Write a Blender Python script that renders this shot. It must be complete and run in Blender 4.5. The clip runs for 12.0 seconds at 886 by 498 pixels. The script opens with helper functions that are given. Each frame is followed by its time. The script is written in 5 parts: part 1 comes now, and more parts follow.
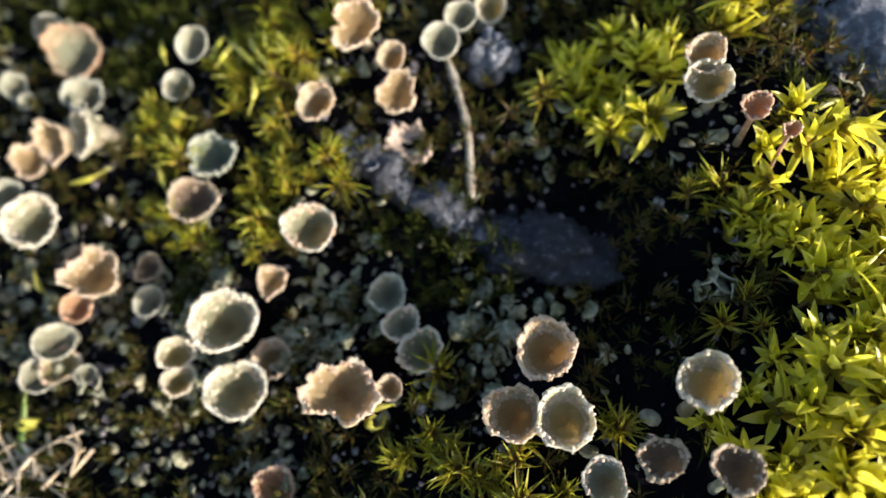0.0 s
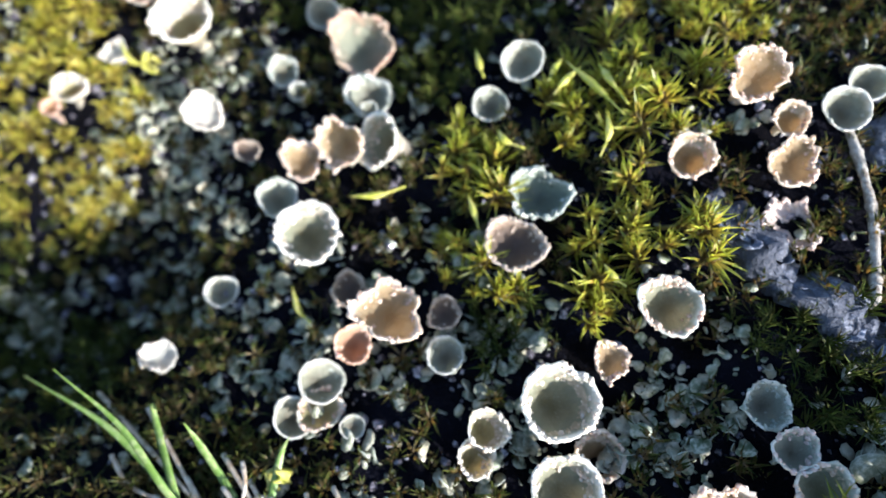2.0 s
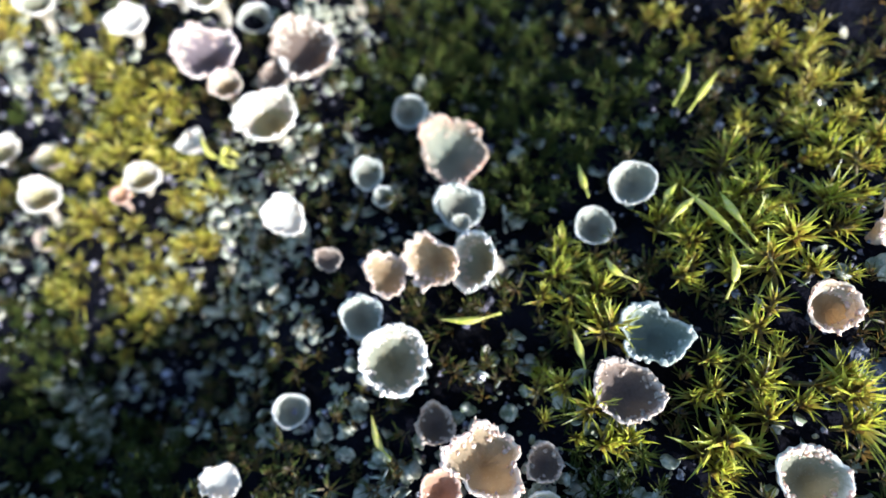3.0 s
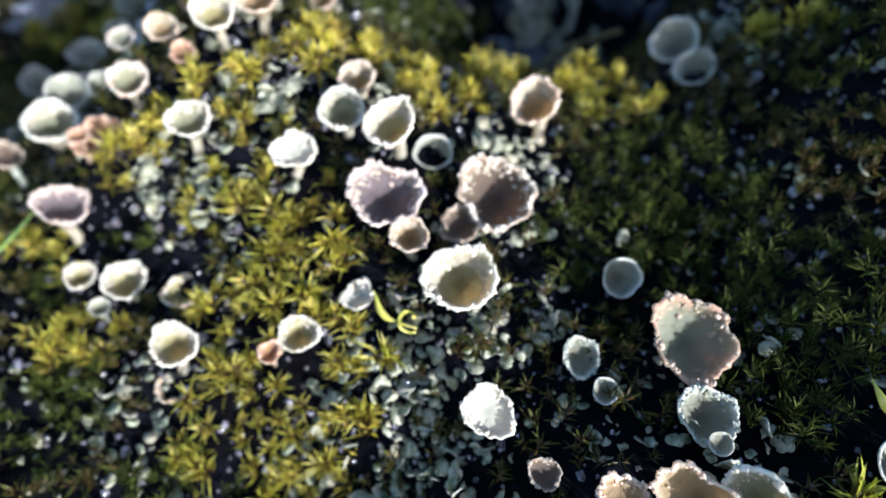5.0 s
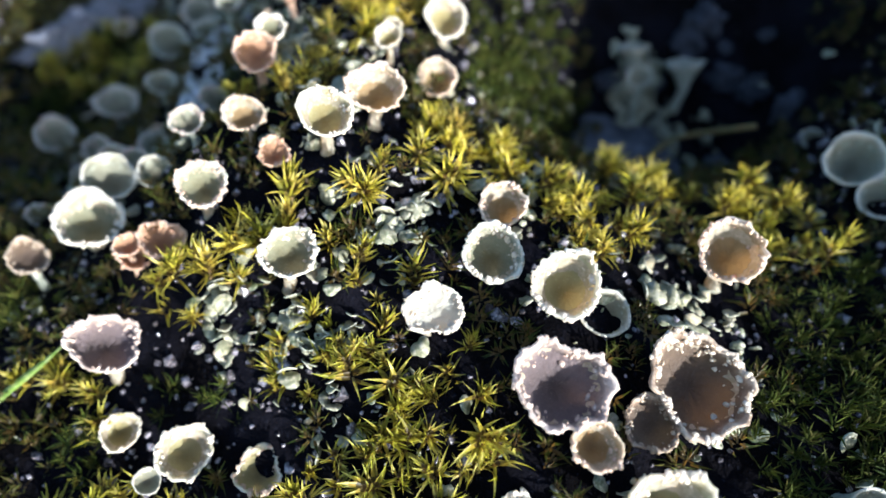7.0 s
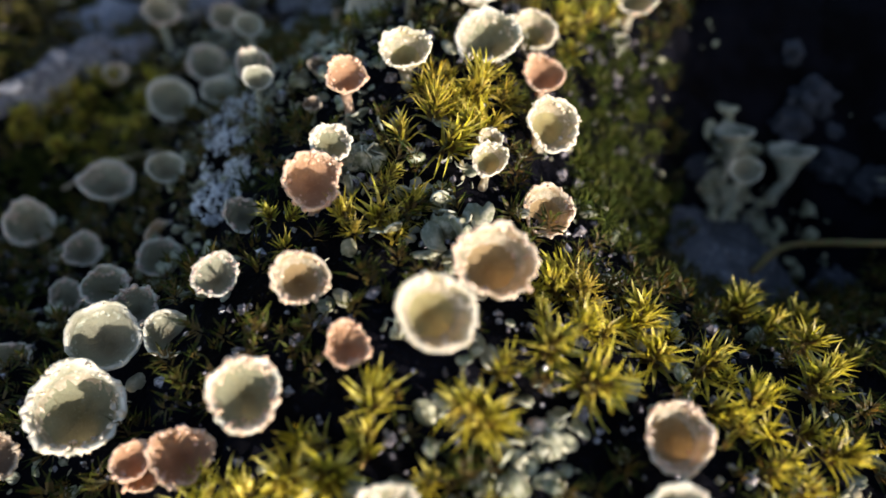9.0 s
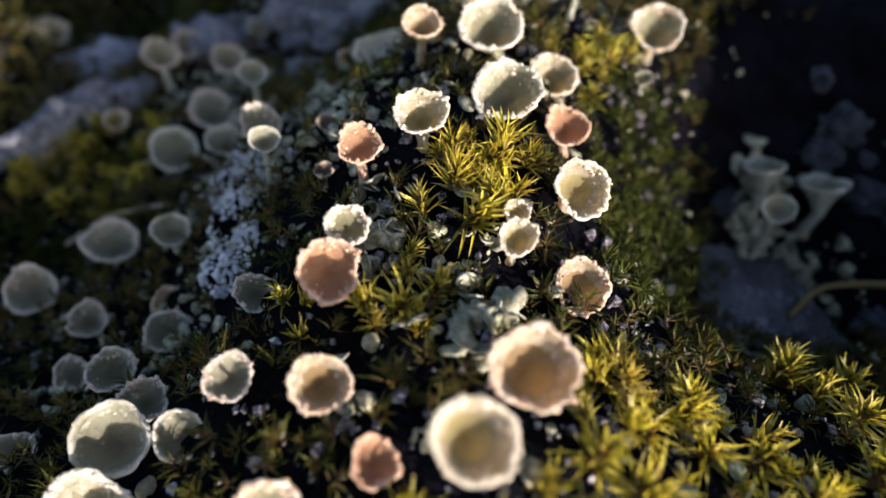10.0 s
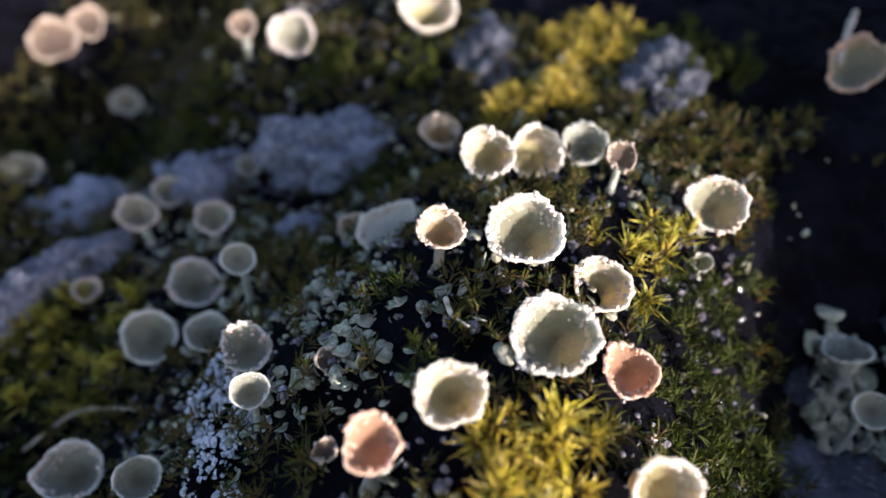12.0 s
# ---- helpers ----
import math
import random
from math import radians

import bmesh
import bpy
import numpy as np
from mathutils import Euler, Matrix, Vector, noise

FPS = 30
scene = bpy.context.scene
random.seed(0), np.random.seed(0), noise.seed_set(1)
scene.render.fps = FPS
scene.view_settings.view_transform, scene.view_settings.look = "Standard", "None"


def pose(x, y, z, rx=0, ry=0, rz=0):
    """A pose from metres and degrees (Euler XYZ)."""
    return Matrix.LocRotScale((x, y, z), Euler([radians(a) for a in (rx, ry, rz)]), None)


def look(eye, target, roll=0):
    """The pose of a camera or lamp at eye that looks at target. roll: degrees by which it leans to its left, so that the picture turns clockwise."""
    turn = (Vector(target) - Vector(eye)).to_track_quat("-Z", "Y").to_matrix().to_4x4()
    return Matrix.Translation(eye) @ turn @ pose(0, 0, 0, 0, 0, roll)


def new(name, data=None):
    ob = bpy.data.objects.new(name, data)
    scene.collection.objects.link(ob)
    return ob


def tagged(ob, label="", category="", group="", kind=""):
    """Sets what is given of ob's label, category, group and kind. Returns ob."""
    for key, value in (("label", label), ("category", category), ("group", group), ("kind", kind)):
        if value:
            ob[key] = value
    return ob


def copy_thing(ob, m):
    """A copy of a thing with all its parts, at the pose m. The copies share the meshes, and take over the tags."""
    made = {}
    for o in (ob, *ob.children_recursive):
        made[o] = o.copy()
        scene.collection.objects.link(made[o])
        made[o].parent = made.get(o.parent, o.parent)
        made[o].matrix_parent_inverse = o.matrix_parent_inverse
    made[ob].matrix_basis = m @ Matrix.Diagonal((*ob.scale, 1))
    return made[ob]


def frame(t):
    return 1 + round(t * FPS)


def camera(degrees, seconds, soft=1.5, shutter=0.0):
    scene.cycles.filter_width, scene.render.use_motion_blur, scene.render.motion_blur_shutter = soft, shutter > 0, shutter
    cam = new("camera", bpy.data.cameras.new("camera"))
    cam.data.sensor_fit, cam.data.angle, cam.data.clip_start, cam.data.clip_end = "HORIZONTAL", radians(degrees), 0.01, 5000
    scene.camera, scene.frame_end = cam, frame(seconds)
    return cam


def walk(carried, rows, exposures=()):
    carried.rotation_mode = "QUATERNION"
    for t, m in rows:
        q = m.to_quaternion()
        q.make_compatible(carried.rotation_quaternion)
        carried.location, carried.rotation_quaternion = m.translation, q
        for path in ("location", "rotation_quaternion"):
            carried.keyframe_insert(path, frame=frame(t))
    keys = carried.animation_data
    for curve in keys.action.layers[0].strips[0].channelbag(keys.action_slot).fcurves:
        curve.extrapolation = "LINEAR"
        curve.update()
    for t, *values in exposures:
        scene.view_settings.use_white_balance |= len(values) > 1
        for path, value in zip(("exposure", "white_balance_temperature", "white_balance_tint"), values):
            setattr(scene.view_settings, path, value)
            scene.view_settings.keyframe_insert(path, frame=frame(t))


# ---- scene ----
MM = 0.001
# Path of the camera: seconds, place in millimetres, turn in degrees.
cam = camera(72.8, 12.0, soft=1.6)
cam.data.dof.use_dof = True
cam.data.dof.focus_distance = 0.0385
cam.data.dof.aperture_fstop = 20.0
ROWS = [
    (0.0, 68.83, -57.70, 33.79, 31.98, 7.50, 0.46),
    (0.5, 64.10, -57.61, 34.12, 31.95, 7.34, 1.62),
    (1.0, 55.61, -58.03, 33.95, 32.50, 6.62, 3.82),
    (1.5, 48.95, -55.23, 33.72, 33.80, 5.12, 6.75),
    (2.0, 41.92, -51.96, 31.26, 34.48, 3.17, 9.32),
    (2.5, 36.32, -46.84, 31.78, 36.45, 2.40, 11.14),
    (3.0, 34.68, -45.75, 32.22, 38.80, 2.90, 12.54),
    (3.5, 31.41, -45.68, 31.23, 40.51, 3.16, 14.31),
    (5.5, 11.79, -32.07, 32.94, 44.44, 1.26, 15.82),
    (6.0, 7.89, -28.67, 31.40, 44.59, 0.53, 15.77),
    (6.5, 3.13, -26.20, 31.92, 44.95, -0.74, 16.53),
    (8.5, -11.55, -14.08, 32.43, 44.71, -4.38, 16.23),
    (9.0, -14.56, -9.52, 31.44, 44.76, -4.30, 16.19),
    (9.5, -15.39, -8.74, 31.50, 44.76, -2.47, 15.30),
    (10.0, -17.30, -4.58, 32.98, 44.80, -2.63, 15.30),
    (10.5, -19.12, -0.19, 34.50, 44.49, -2.22, 15.12),
    (11.0, -20.47, 4.31, 34.74, 44.51, -2.32, 15.06),
    (11.5, -22.53, 8.25, 35.90, 46.61, -2.23, 14.78),
    (12.0, -23.34, 10.77, 36.73, 48.66, -1.29, 14.12),
]
walk(cam, [(t, pose(x * MM, y * MM, z * MM, rx, ry, rz)) for t, x, y, z, rx, ry, rz in ROWS],
     exposures=[(0.0, 1.12, 6550, 12), (0.5, 1.44, 6050, 12), (1.0, 1.6, 5650, 13), (1.5, 1.7, 5500, 14), (2.5, 1.84, 5250, 15), (3.5, 1.58, 5050, 14), (5.5, 1.4, 5250, 12), (6.5, 1.58, 5300, 11),
                (8.5, 1.2, 6250, 13), (9.5, 1.03, 6450, 17), (10.5, 1.4, 6400, 25), (11.0, 1.56, 6300, 26), (12.0, 1.57, 6000, 26)])

# ---- light: low warm sun from the right, blue sky ----
SUN_AZIMUTH, SUN_HEIGHT = 126.0, 10.8     # degrees from +y clockwise; degrees above the horizon
world = bpy.data.worlds.new("sky")
scene.world = world
world.use_nodes = True
sky = world.node_tree.nodes.new("ShaderNodeTexSky")
sky.sky_type, sky.sun_disc = "NISHITA", False
sky.sun_elevation, sky.sun_rotation = radians(SUN_HEIGHT), radians(SUN_AZIMUTH)
world.node_tree.links.new(sky.outputs[0], world.node_tree.nodes["Background"].inputs[0])
world.node_tree.nodes["Background"].inputs[1].default_value = 0.158
sun = new("sun", bpy.data.lights.new("sun", "SUN"))
sun.data.energy, sun.data.angle, sun.data.color = 5.0, radians(0.6), (1.0, 0.92, 0.78)
sa, se = radians(SUN_AZIMUTH), radians(SUN_HEIGHT)
sun.matrix_world = look((math.sin(sa) * math.cos(se), math.cos(sa) * math.cos(se), math.sin(se)), (0, 0, 0))

# ---- materials ----
def noise_node(nt, scale, detail=4.0, rough=0.6, coord=None):
    n = nt.nodes.new("ShaderNodeTexNoise")
    n.inputs["Scale"].default_value, n.inputs["Detail"].default_value, n.inputs["Roughness"].default_value = scale, detail, rough
    nt.links.new(coord, n.inputs["Vector"])
    return n


def mixed(nt, fac, a, b, kind="MIX"):
    m = nt.nodes.new("ShaderNodeMix")
    m.data_type, m.blend_type = "RGBA", kind
    for socket, value in ((m.inputs[0], fac), (m.inputs[6], a), (m.inputs[7], b)):
        if isinstance(value, (int, float)):
            socket.default_value = value
        elif isinstance(value, tuple):
            socket.default_value = (*value, 1.0)
        else:
            nt.links.new(value, socket)
    return m.outputs[2]


def ramped(nt, fac, lo, hi):
    r = nt.nodes.new("ShaderNodeMapRange")
    r.inputs["From Min"].default_value, r.inputs["From Max"].default_value = lo, hi
    nt.links.new(fac, r.inputs["Value"])
    return r.outputs[0]


def surface(name, base, second, third, grain=2500.0, blotch=350.0, rough=0.75, through_light=0.0, glow=(0.5, 0.5, 0.2), relief=0.00006,
            vary=0.35, vary_to=None, fine=(0.45, 0.62), coarse=(0.42, 0.62), sheen=0.0, island=False):
    """A procedural natural surface: two scales of colour, a random shade for each thing, fine relief, light through thin tissue."""
    m = bpy.data.materials.new(name)
    m.use_nodes = True
    nt = m.node_tree
    bsdf, out = nt.nodes["Principled BSDF"], nt.nodes["Material Output"]
    place = nt.nodes.new("ShaderNodeNewGeometry").outputs["Position"]
    n1, n2 = noise_node(nt, blotch, 3.0, 0.6, place), noise_node(nt, grain, 5.0, 0.65, place)
    c = mixed(nt, ramped(nt, n1.outputs[0], *coarse), base, second)
    c = mixed(nt, ramped(nt, n2.outputs[0], *fine), c, third)
    if island:
        rnd = nt.nodes.new("ShaderNodeNewGeometry").outputs["Random Per Island"]
    else:
        rnd = nt.nodes.new("ShaderNodeObjectInfo").outputs["Random"]
    if vary_to:
        c = mixed(nt, ramped(nt, rnd, 1.0 - vary, 1.3), c, vary_to)
    nt.links.new(c, bsdf.inputs["Base Color"])
    bsdf.inputs["Roughness"].default_value = rough
    bsdf.inputs["Specular IOR Level"].default_value = 0.35 + sheen
    bump = nt.nodes.new("ShaderNodeBump")
    bump.inputs["Strength"].default_value, bump.inputs["Distance"].default_value = 0.9, relief
    nt.links.new(n2.outputs[0], bump.inputs["Height"])
    nt.links.new(bump.outputs[0], bsdf.inputs["Normal"])
    if through_light > 0:
        tr = nt.nodes.new("ShaderNodeBsdfTranslucent")
        nt.links.new(mixed(nt, 0.55, c, glow), tr.inputs["Color"])
        mx = nt.nodes.new("ShaderNodeMixShader")
        mx.inputs[0].default_value = through_light
        nt.links.new(bsdf.outputs[0], mx.inputs[1])
        nt.links.new(tr.outputs[0], mx.inputs[2])
        nt.links.new(mx.outputs[0], out.inputs["Surface"])
    return m


# Darker than soil itself: the black of shaded gaps is in this colour.
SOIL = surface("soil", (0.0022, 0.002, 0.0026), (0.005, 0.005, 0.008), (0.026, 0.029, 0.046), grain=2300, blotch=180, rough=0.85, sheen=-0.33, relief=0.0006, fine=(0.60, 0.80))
STONE_PALE = surface("pale_crust", (0.50, 0.52, 0.56), (0.34, 0.36, 0.40), (0.72, 0.73, 0.76), grain=3200, blotch=500, rough=0.75, relief=0.0004, fine=(0.48, 0.62))
GRIT = surface("grit", (0.04, 0.036, 0.04), (0.10, 0.09, 0.105), (0.30, 0.28, 0.32), grain=2400, blotch=700, rough=0.14, sheen=0.3, vary=0.7, vary_to=(0.03, 0.025, 0.03), island=True)
STONE_BLUE = surface("blue_stone", (0.085, 0.095, 0.125), (0.17, 0.185, 0.235), (0.42, 0.43, 0.49), grain=1300, blotch=140, rough=0.8, relief=0.0011, fine=(0.50, 0.74))
# Stone colour darkened to stand in for the shade of the hollows.
STONE_SHADED = surface("stone_in_shade", (0.014, 0.017, 0.027), (0.032, 0.037, 0.055), (0.15, 0.16, 0.20), grain=1600, blotch=200, rough=0.6, relief=0.0010, fine=(0.56, 0.76))
STONE = surface("stone", (0.035, 0.039, 0.05), (0.075, 0.08, 0.10), (0.25, 0.26, 0.30), grain=1500, blotch=160, rough=0.75, relief=0.0009, fine=(0.54, 0.76))
MOSS_Y = surface("moss_yellow", (0.46, 0.41, 0.025), (0.62, 0.53, 0.04), (0.80, 0.68, 0.20), grain=900, blotch=120, rough=0.38, through_light=0.42,
                 glow=(0.82, 0.68, 0.04), relief=0.00002, vary=0.75, vary_to=(0.12, 0.085, 0.01), sheen=0.15, island=True)
MOSS_G = surface("moss_golden", (0.36, 0.28, 0.02), (0.50, 0.38, 0.03), (0.74, 0.58, 0.15), grain=900, blotch=120, rough=0.36, through_light=0.42,
                 glow=(0.80, 0.58, 0.05), relief=0.00002, vary=0.6, vary_to=(0.13, 0.075, 0.012), sheen=0.15, island=True)
MOSS_L = surface("moss_broad", (0.52, 0.52, 0.03), (0.68, 0.63, 0.05), (0.80, 0.74, 0.20), grain=900, blotch=120, rough=0.33, through_light=0.58,
                 glow=(1.0, 0.92, 0.06), relief=0.00002, vary=0.3, vary_to=(0.14, 0.14, 0.015), sheen=0.2, island=True)
MOSS_B = surface("moss_lime", (0.19, 0.235, 0.014), (0.30, 0.32, 0.02), (0.54, 0.52, 0.09), grain=900, blotch=120, rough=0.35, through_light=0.5,
                 glow=(0.62, 0.62, 0.035), relief=0.00002, vary=0.7, vary_to=(0.07, 0.085, 0.012), sheen=0.2, island=True)
MOSS_M = surface("moss_green", (0.30, 0.31, 0.02), (0.44, 0.40, 0.03), (0.64, 0.57, 0.14), grain=900, blotch=90, rough=0.45, through_light=0.45,
                 glow=(0.72, 0.64, 0.04), relief=0.00002, vary=0.7, vary_to=(0.12, 0.08, 0.02), sheen=0.12, island=True)
# Shade of hollows and gaps is darkened into these two moss greens.
MOSS_D = surface("moss_green_shaded", (0.011, 0.020, 0.003), (0.022, 0.033, 0.005), (0.056, 0.067, 0.012), grain=900, blotch=90, rough=0.6, through_light=0.12,
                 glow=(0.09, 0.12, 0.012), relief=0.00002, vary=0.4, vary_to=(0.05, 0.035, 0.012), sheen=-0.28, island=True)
MOSS_F = surface("moss_undergrowth_shaded", (0.012, 0.021, 0.004), (0.026, 0.037, 0.006), (0.07, 0.076, 0.014), grain=900, blotch=160, rough=0.5, through_light=0.25,
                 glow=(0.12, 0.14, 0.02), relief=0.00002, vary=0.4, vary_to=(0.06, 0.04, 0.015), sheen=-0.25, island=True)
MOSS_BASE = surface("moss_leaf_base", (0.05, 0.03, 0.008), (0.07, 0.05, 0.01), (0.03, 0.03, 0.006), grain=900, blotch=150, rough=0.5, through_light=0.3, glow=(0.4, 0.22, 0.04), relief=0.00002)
# Lower leaf colour, darkened to stand in for shade within the tuft.
MOSS_MID = surface("moss_leaf_lower_shaded", (0.17, 0.165, 0.014), (0.25, 0.20, 0.018), (0.36, 0.25, 0.04), grain=900, blotch=150, rough=0.45, through_light=0.35, glow=(0.45, 0.38, 0.03), relief=0.00002, island=True)
STEM = surface("moss_stem", (0.10, 0.06, 0.02), (0.16, 0.10, 0.03), (0.08, 0.09, 0.02), rough=0.6)
SCALE = surface("lichen_scale", (0.09, 0.115, 0.058), (0.175, 0.19, 0.12), (0.42, 0.41, 0.31), grain=2200, blotch=260, rough=0.42, through_light=0.12,
                glow=(0.5, 0.55, 0.4), vary=0.6, vary_to=(0.36, 0.30, 0.21), island=True)
SCALE_EDGE = surface("lichen_scale_edge", (0.30, 0.31, 0.24), (0.23, 0.245, 0.18), (0.46, 0.45, 0.37), rough=0.6, island=True)
# outside of the cups, their bowls from the lining to the rim, and the granules
CUP_OUT = surface("cup_skin", (0.42, 0.38, 0.29), (0.30, 0.30, 0.23), (0.62, 0.56, 0.45), grain=2600, blotch=480, through_light=0.5, glow=(0.90, 0.64, 0.34), relief=0.00014)
CUP_OUT_GREY = surface("cup_skin_grey", (0.30, 0.33, 0.27), (0.22, 0.25, 0.20), (0.48, 0.48, 0.41), grain=2600, blotch=480, through_light=0.3, glow=(0.55, 0.55, 0.38), relief=0.00014)
CUP_OUT_RUST = surface("cup_skin_rust", (0.40, 0.25, 0.17), (0.30, 0.22, 0.16), (0.58, 0.42, 0.32), grain=2600, blotch=480, through_light=0.35, glow=(0.80, 0.40, 0.20), relief=0.00014)
RIM_WHITE = surface("rim_pale", (0.74, 0.69, 0.58), (0.60, 0.58, 0.47), (0.88, 0.84, 0.76), grain=3500, blotch=900, rough=0.3, sheen=0.3, through_light=0.42, glow=(1.0, 0.70, 0.40))
RIM_TAN = surface("rim_tan", (0.66, 0.50, 0.36), (0.50, 0.41, 0.31), (0.82, 0.72, 0.60), grain=3500, blotch=900, rough=0.3, sheen=0.3, through_light=0.42, glow=(0.95, 0.52, 0.24))
RIM_ORANGE = surface("rim_orange", (0.58, 0.33, 0.20), (0.58, 0.40, 0.28), (0.80, 0.62, 0.49), grain=3500, blotch=900, rough=0.3, sheen=0.3, through_light=0.35, glow=(0.85, 0.38, 0.18))
RIM_GREY = surface("rim_grey", (0.42, 0.43, 0.36), (0.32, 0.35, 0.29), (0.60, 0.59, 0.51), grain=3500, blotch=900, rough=0.35, sheen=0.2, through_light=0.3, glow=(0.6, 0.55, 0.4))
RIM_DULL = surface("rim_dull", (0.36, 0.28, 0.20), (0.27, 0.23, 0.17), (0.54, 0.45, 0.35), grain=3500, blotch=900, rough=0.4, sheen=0.2, through_light=0.3, glow=(0.6, 0.38, 0.2))
TEAL = surface("crumbling_teal", (0.24, 0.26, 0.205), (0.34, 0.35, 0.285), (0.58, 0.57, 0.49), grain=2600, blotch=600, through_light=0.1, glow=(0.4, 0.5, 0.4), relief=0.00025)
PINK = surface("rim_pink", (0.54, 0.41, 0.33), (0.44, 0.34, 0.28), (0.70, 0.58, 0.50), grain=3200, blotch=700, rough=0.35, through_light=0.25, glow=(0.7, 0.42, 0.35))


def bowl(name, deep_in, floor, edge, rim, glow, through_light=0.45, rough=0.5):
    """The inside of a cup: lining darker toward the bottom, floor tint and pale wall, blending unevenly into the rim.
    """
    m = bpy.data.materials.new(name)
    m.use_nodes = True
    nt = m.node_tree
    bsdf, out = nt.nodes["Principled BSDF"], nt.nodes["Material Output"]
    place = nt.nodes.new("ShaderNodeNewGeometry").outputs["Position"]
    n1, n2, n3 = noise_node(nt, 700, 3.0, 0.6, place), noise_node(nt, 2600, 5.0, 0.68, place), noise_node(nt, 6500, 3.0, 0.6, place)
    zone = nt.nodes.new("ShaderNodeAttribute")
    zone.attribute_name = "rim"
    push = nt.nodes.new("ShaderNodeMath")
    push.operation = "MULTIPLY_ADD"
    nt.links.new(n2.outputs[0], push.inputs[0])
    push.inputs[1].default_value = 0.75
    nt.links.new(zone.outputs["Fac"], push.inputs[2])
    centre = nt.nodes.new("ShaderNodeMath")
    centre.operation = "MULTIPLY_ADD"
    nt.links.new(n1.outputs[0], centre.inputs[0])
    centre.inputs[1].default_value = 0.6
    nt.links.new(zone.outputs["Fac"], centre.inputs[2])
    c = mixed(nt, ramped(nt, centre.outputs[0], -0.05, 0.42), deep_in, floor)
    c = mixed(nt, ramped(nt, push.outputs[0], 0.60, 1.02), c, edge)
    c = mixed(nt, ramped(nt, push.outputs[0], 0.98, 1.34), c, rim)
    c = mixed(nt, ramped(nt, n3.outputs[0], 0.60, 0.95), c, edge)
    nt.links.new(c, bsdf.inputs["Base Color"])
    bsdf.inputs["Roughness"].default_value = rough
    bump = nt.nodes.new("ShaderNodeBump")
    bump.inputs["Strength"].default_value, bump.inputs["Distance"].default_value = 1.0, 0.00030
    nt.links.new(n2.outputs[0], bump.inputs["Height"])
    nt.links.new(bump.outputs[0], bsdf.inputs["Normal"])
    tr = nt.nodes.new("ShaderNodeBsdfTranslucent")
    nt.links.new(mixed(nt, 0.5, c, glow), tr.inputs["Color"])
    mx = nt.nodes.new("ShaderNodeMixShader")
    mx.inputs[0].default_value = through_light
    nt.links.new(bsdf.outputs[0], mx.inputs[1])
    nt.links.new(tr.outputs[0], mx.inputs[2])
    nt.links.new(mx.outputs[0], out.inputs["Surface"])
    return m


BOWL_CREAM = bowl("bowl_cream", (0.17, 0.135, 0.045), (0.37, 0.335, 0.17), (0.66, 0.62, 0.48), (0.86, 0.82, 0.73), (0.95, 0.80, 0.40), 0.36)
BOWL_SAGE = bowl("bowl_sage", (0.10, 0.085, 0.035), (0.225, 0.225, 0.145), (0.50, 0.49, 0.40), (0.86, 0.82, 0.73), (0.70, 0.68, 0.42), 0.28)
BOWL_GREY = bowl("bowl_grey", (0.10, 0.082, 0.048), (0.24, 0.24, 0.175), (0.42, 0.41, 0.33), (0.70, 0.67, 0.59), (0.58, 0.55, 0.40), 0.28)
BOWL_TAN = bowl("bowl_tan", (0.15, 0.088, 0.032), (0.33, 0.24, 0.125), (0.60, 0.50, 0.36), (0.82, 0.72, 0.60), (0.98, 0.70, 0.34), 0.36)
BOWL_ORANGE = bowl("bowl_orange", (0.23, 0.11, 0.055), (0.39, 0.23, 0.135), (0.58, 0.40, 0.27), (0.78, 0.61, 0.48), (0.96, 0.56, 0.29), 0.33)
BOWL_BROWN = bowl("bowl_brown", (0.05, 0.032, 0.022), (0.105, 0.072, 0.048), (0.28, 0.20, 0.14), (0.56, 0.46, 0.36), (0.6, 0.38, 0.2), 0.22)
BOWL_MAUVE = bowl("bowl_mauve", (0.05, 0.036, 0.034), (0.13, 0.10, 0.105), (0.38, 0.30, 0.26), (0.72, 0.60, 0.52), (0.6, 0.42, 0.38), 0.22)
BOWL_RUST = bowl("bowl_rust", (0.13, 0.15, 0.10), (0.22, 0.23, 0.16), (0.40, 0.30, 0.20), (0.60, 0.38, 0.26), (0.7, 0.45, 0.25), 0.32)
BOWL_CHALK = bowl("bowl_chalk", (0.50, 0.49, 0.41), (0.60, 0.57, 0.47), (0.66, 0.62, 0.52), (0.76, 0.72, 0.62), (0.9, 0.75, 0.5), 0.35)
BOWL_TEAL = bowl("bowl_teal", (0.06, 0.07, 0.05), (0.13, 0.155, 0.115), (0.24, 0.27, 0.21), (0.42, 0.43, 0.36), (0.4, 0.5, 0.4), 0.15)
GRASS = surface("grass_blade", (0.13, 0.22, 0.035), (0.18, 0.28, 0.06), (0.30, 0.36, 0.14), grain=1500, blotch=200, rough=0.45, through_light=0.3, glow=(0.4, 0.5, 0.1), relief=0.00003)
STRAW = surface("straw", (0.50, 0.41, 0.29), (0.60, 0.51, 0.39), (0.36, 0.26, 0.17), grain=1800, blotch=250, rough=0.6, through_light=0.15, glow=(0.6, 0.45, 0.2))
TWIG = surface("twig", (0.16, 0.13, 0.10), (0.24, 0.21, 0.17), (0.36, 0.33, 0.28), grain=2200, blotch=300, rough=0.8, relief=0.0001)
BUD = surface("moss_bud", (0.42, 0.44, 0.05), (0.50, 0.48, 0.08), (0.58, 0.5, 0.16), grain=1500, blotch=300, rough=0.35, through_light=0.35, glow=(0.7, 0.65, 0.08), relief=0.00002, sheen=0.2)


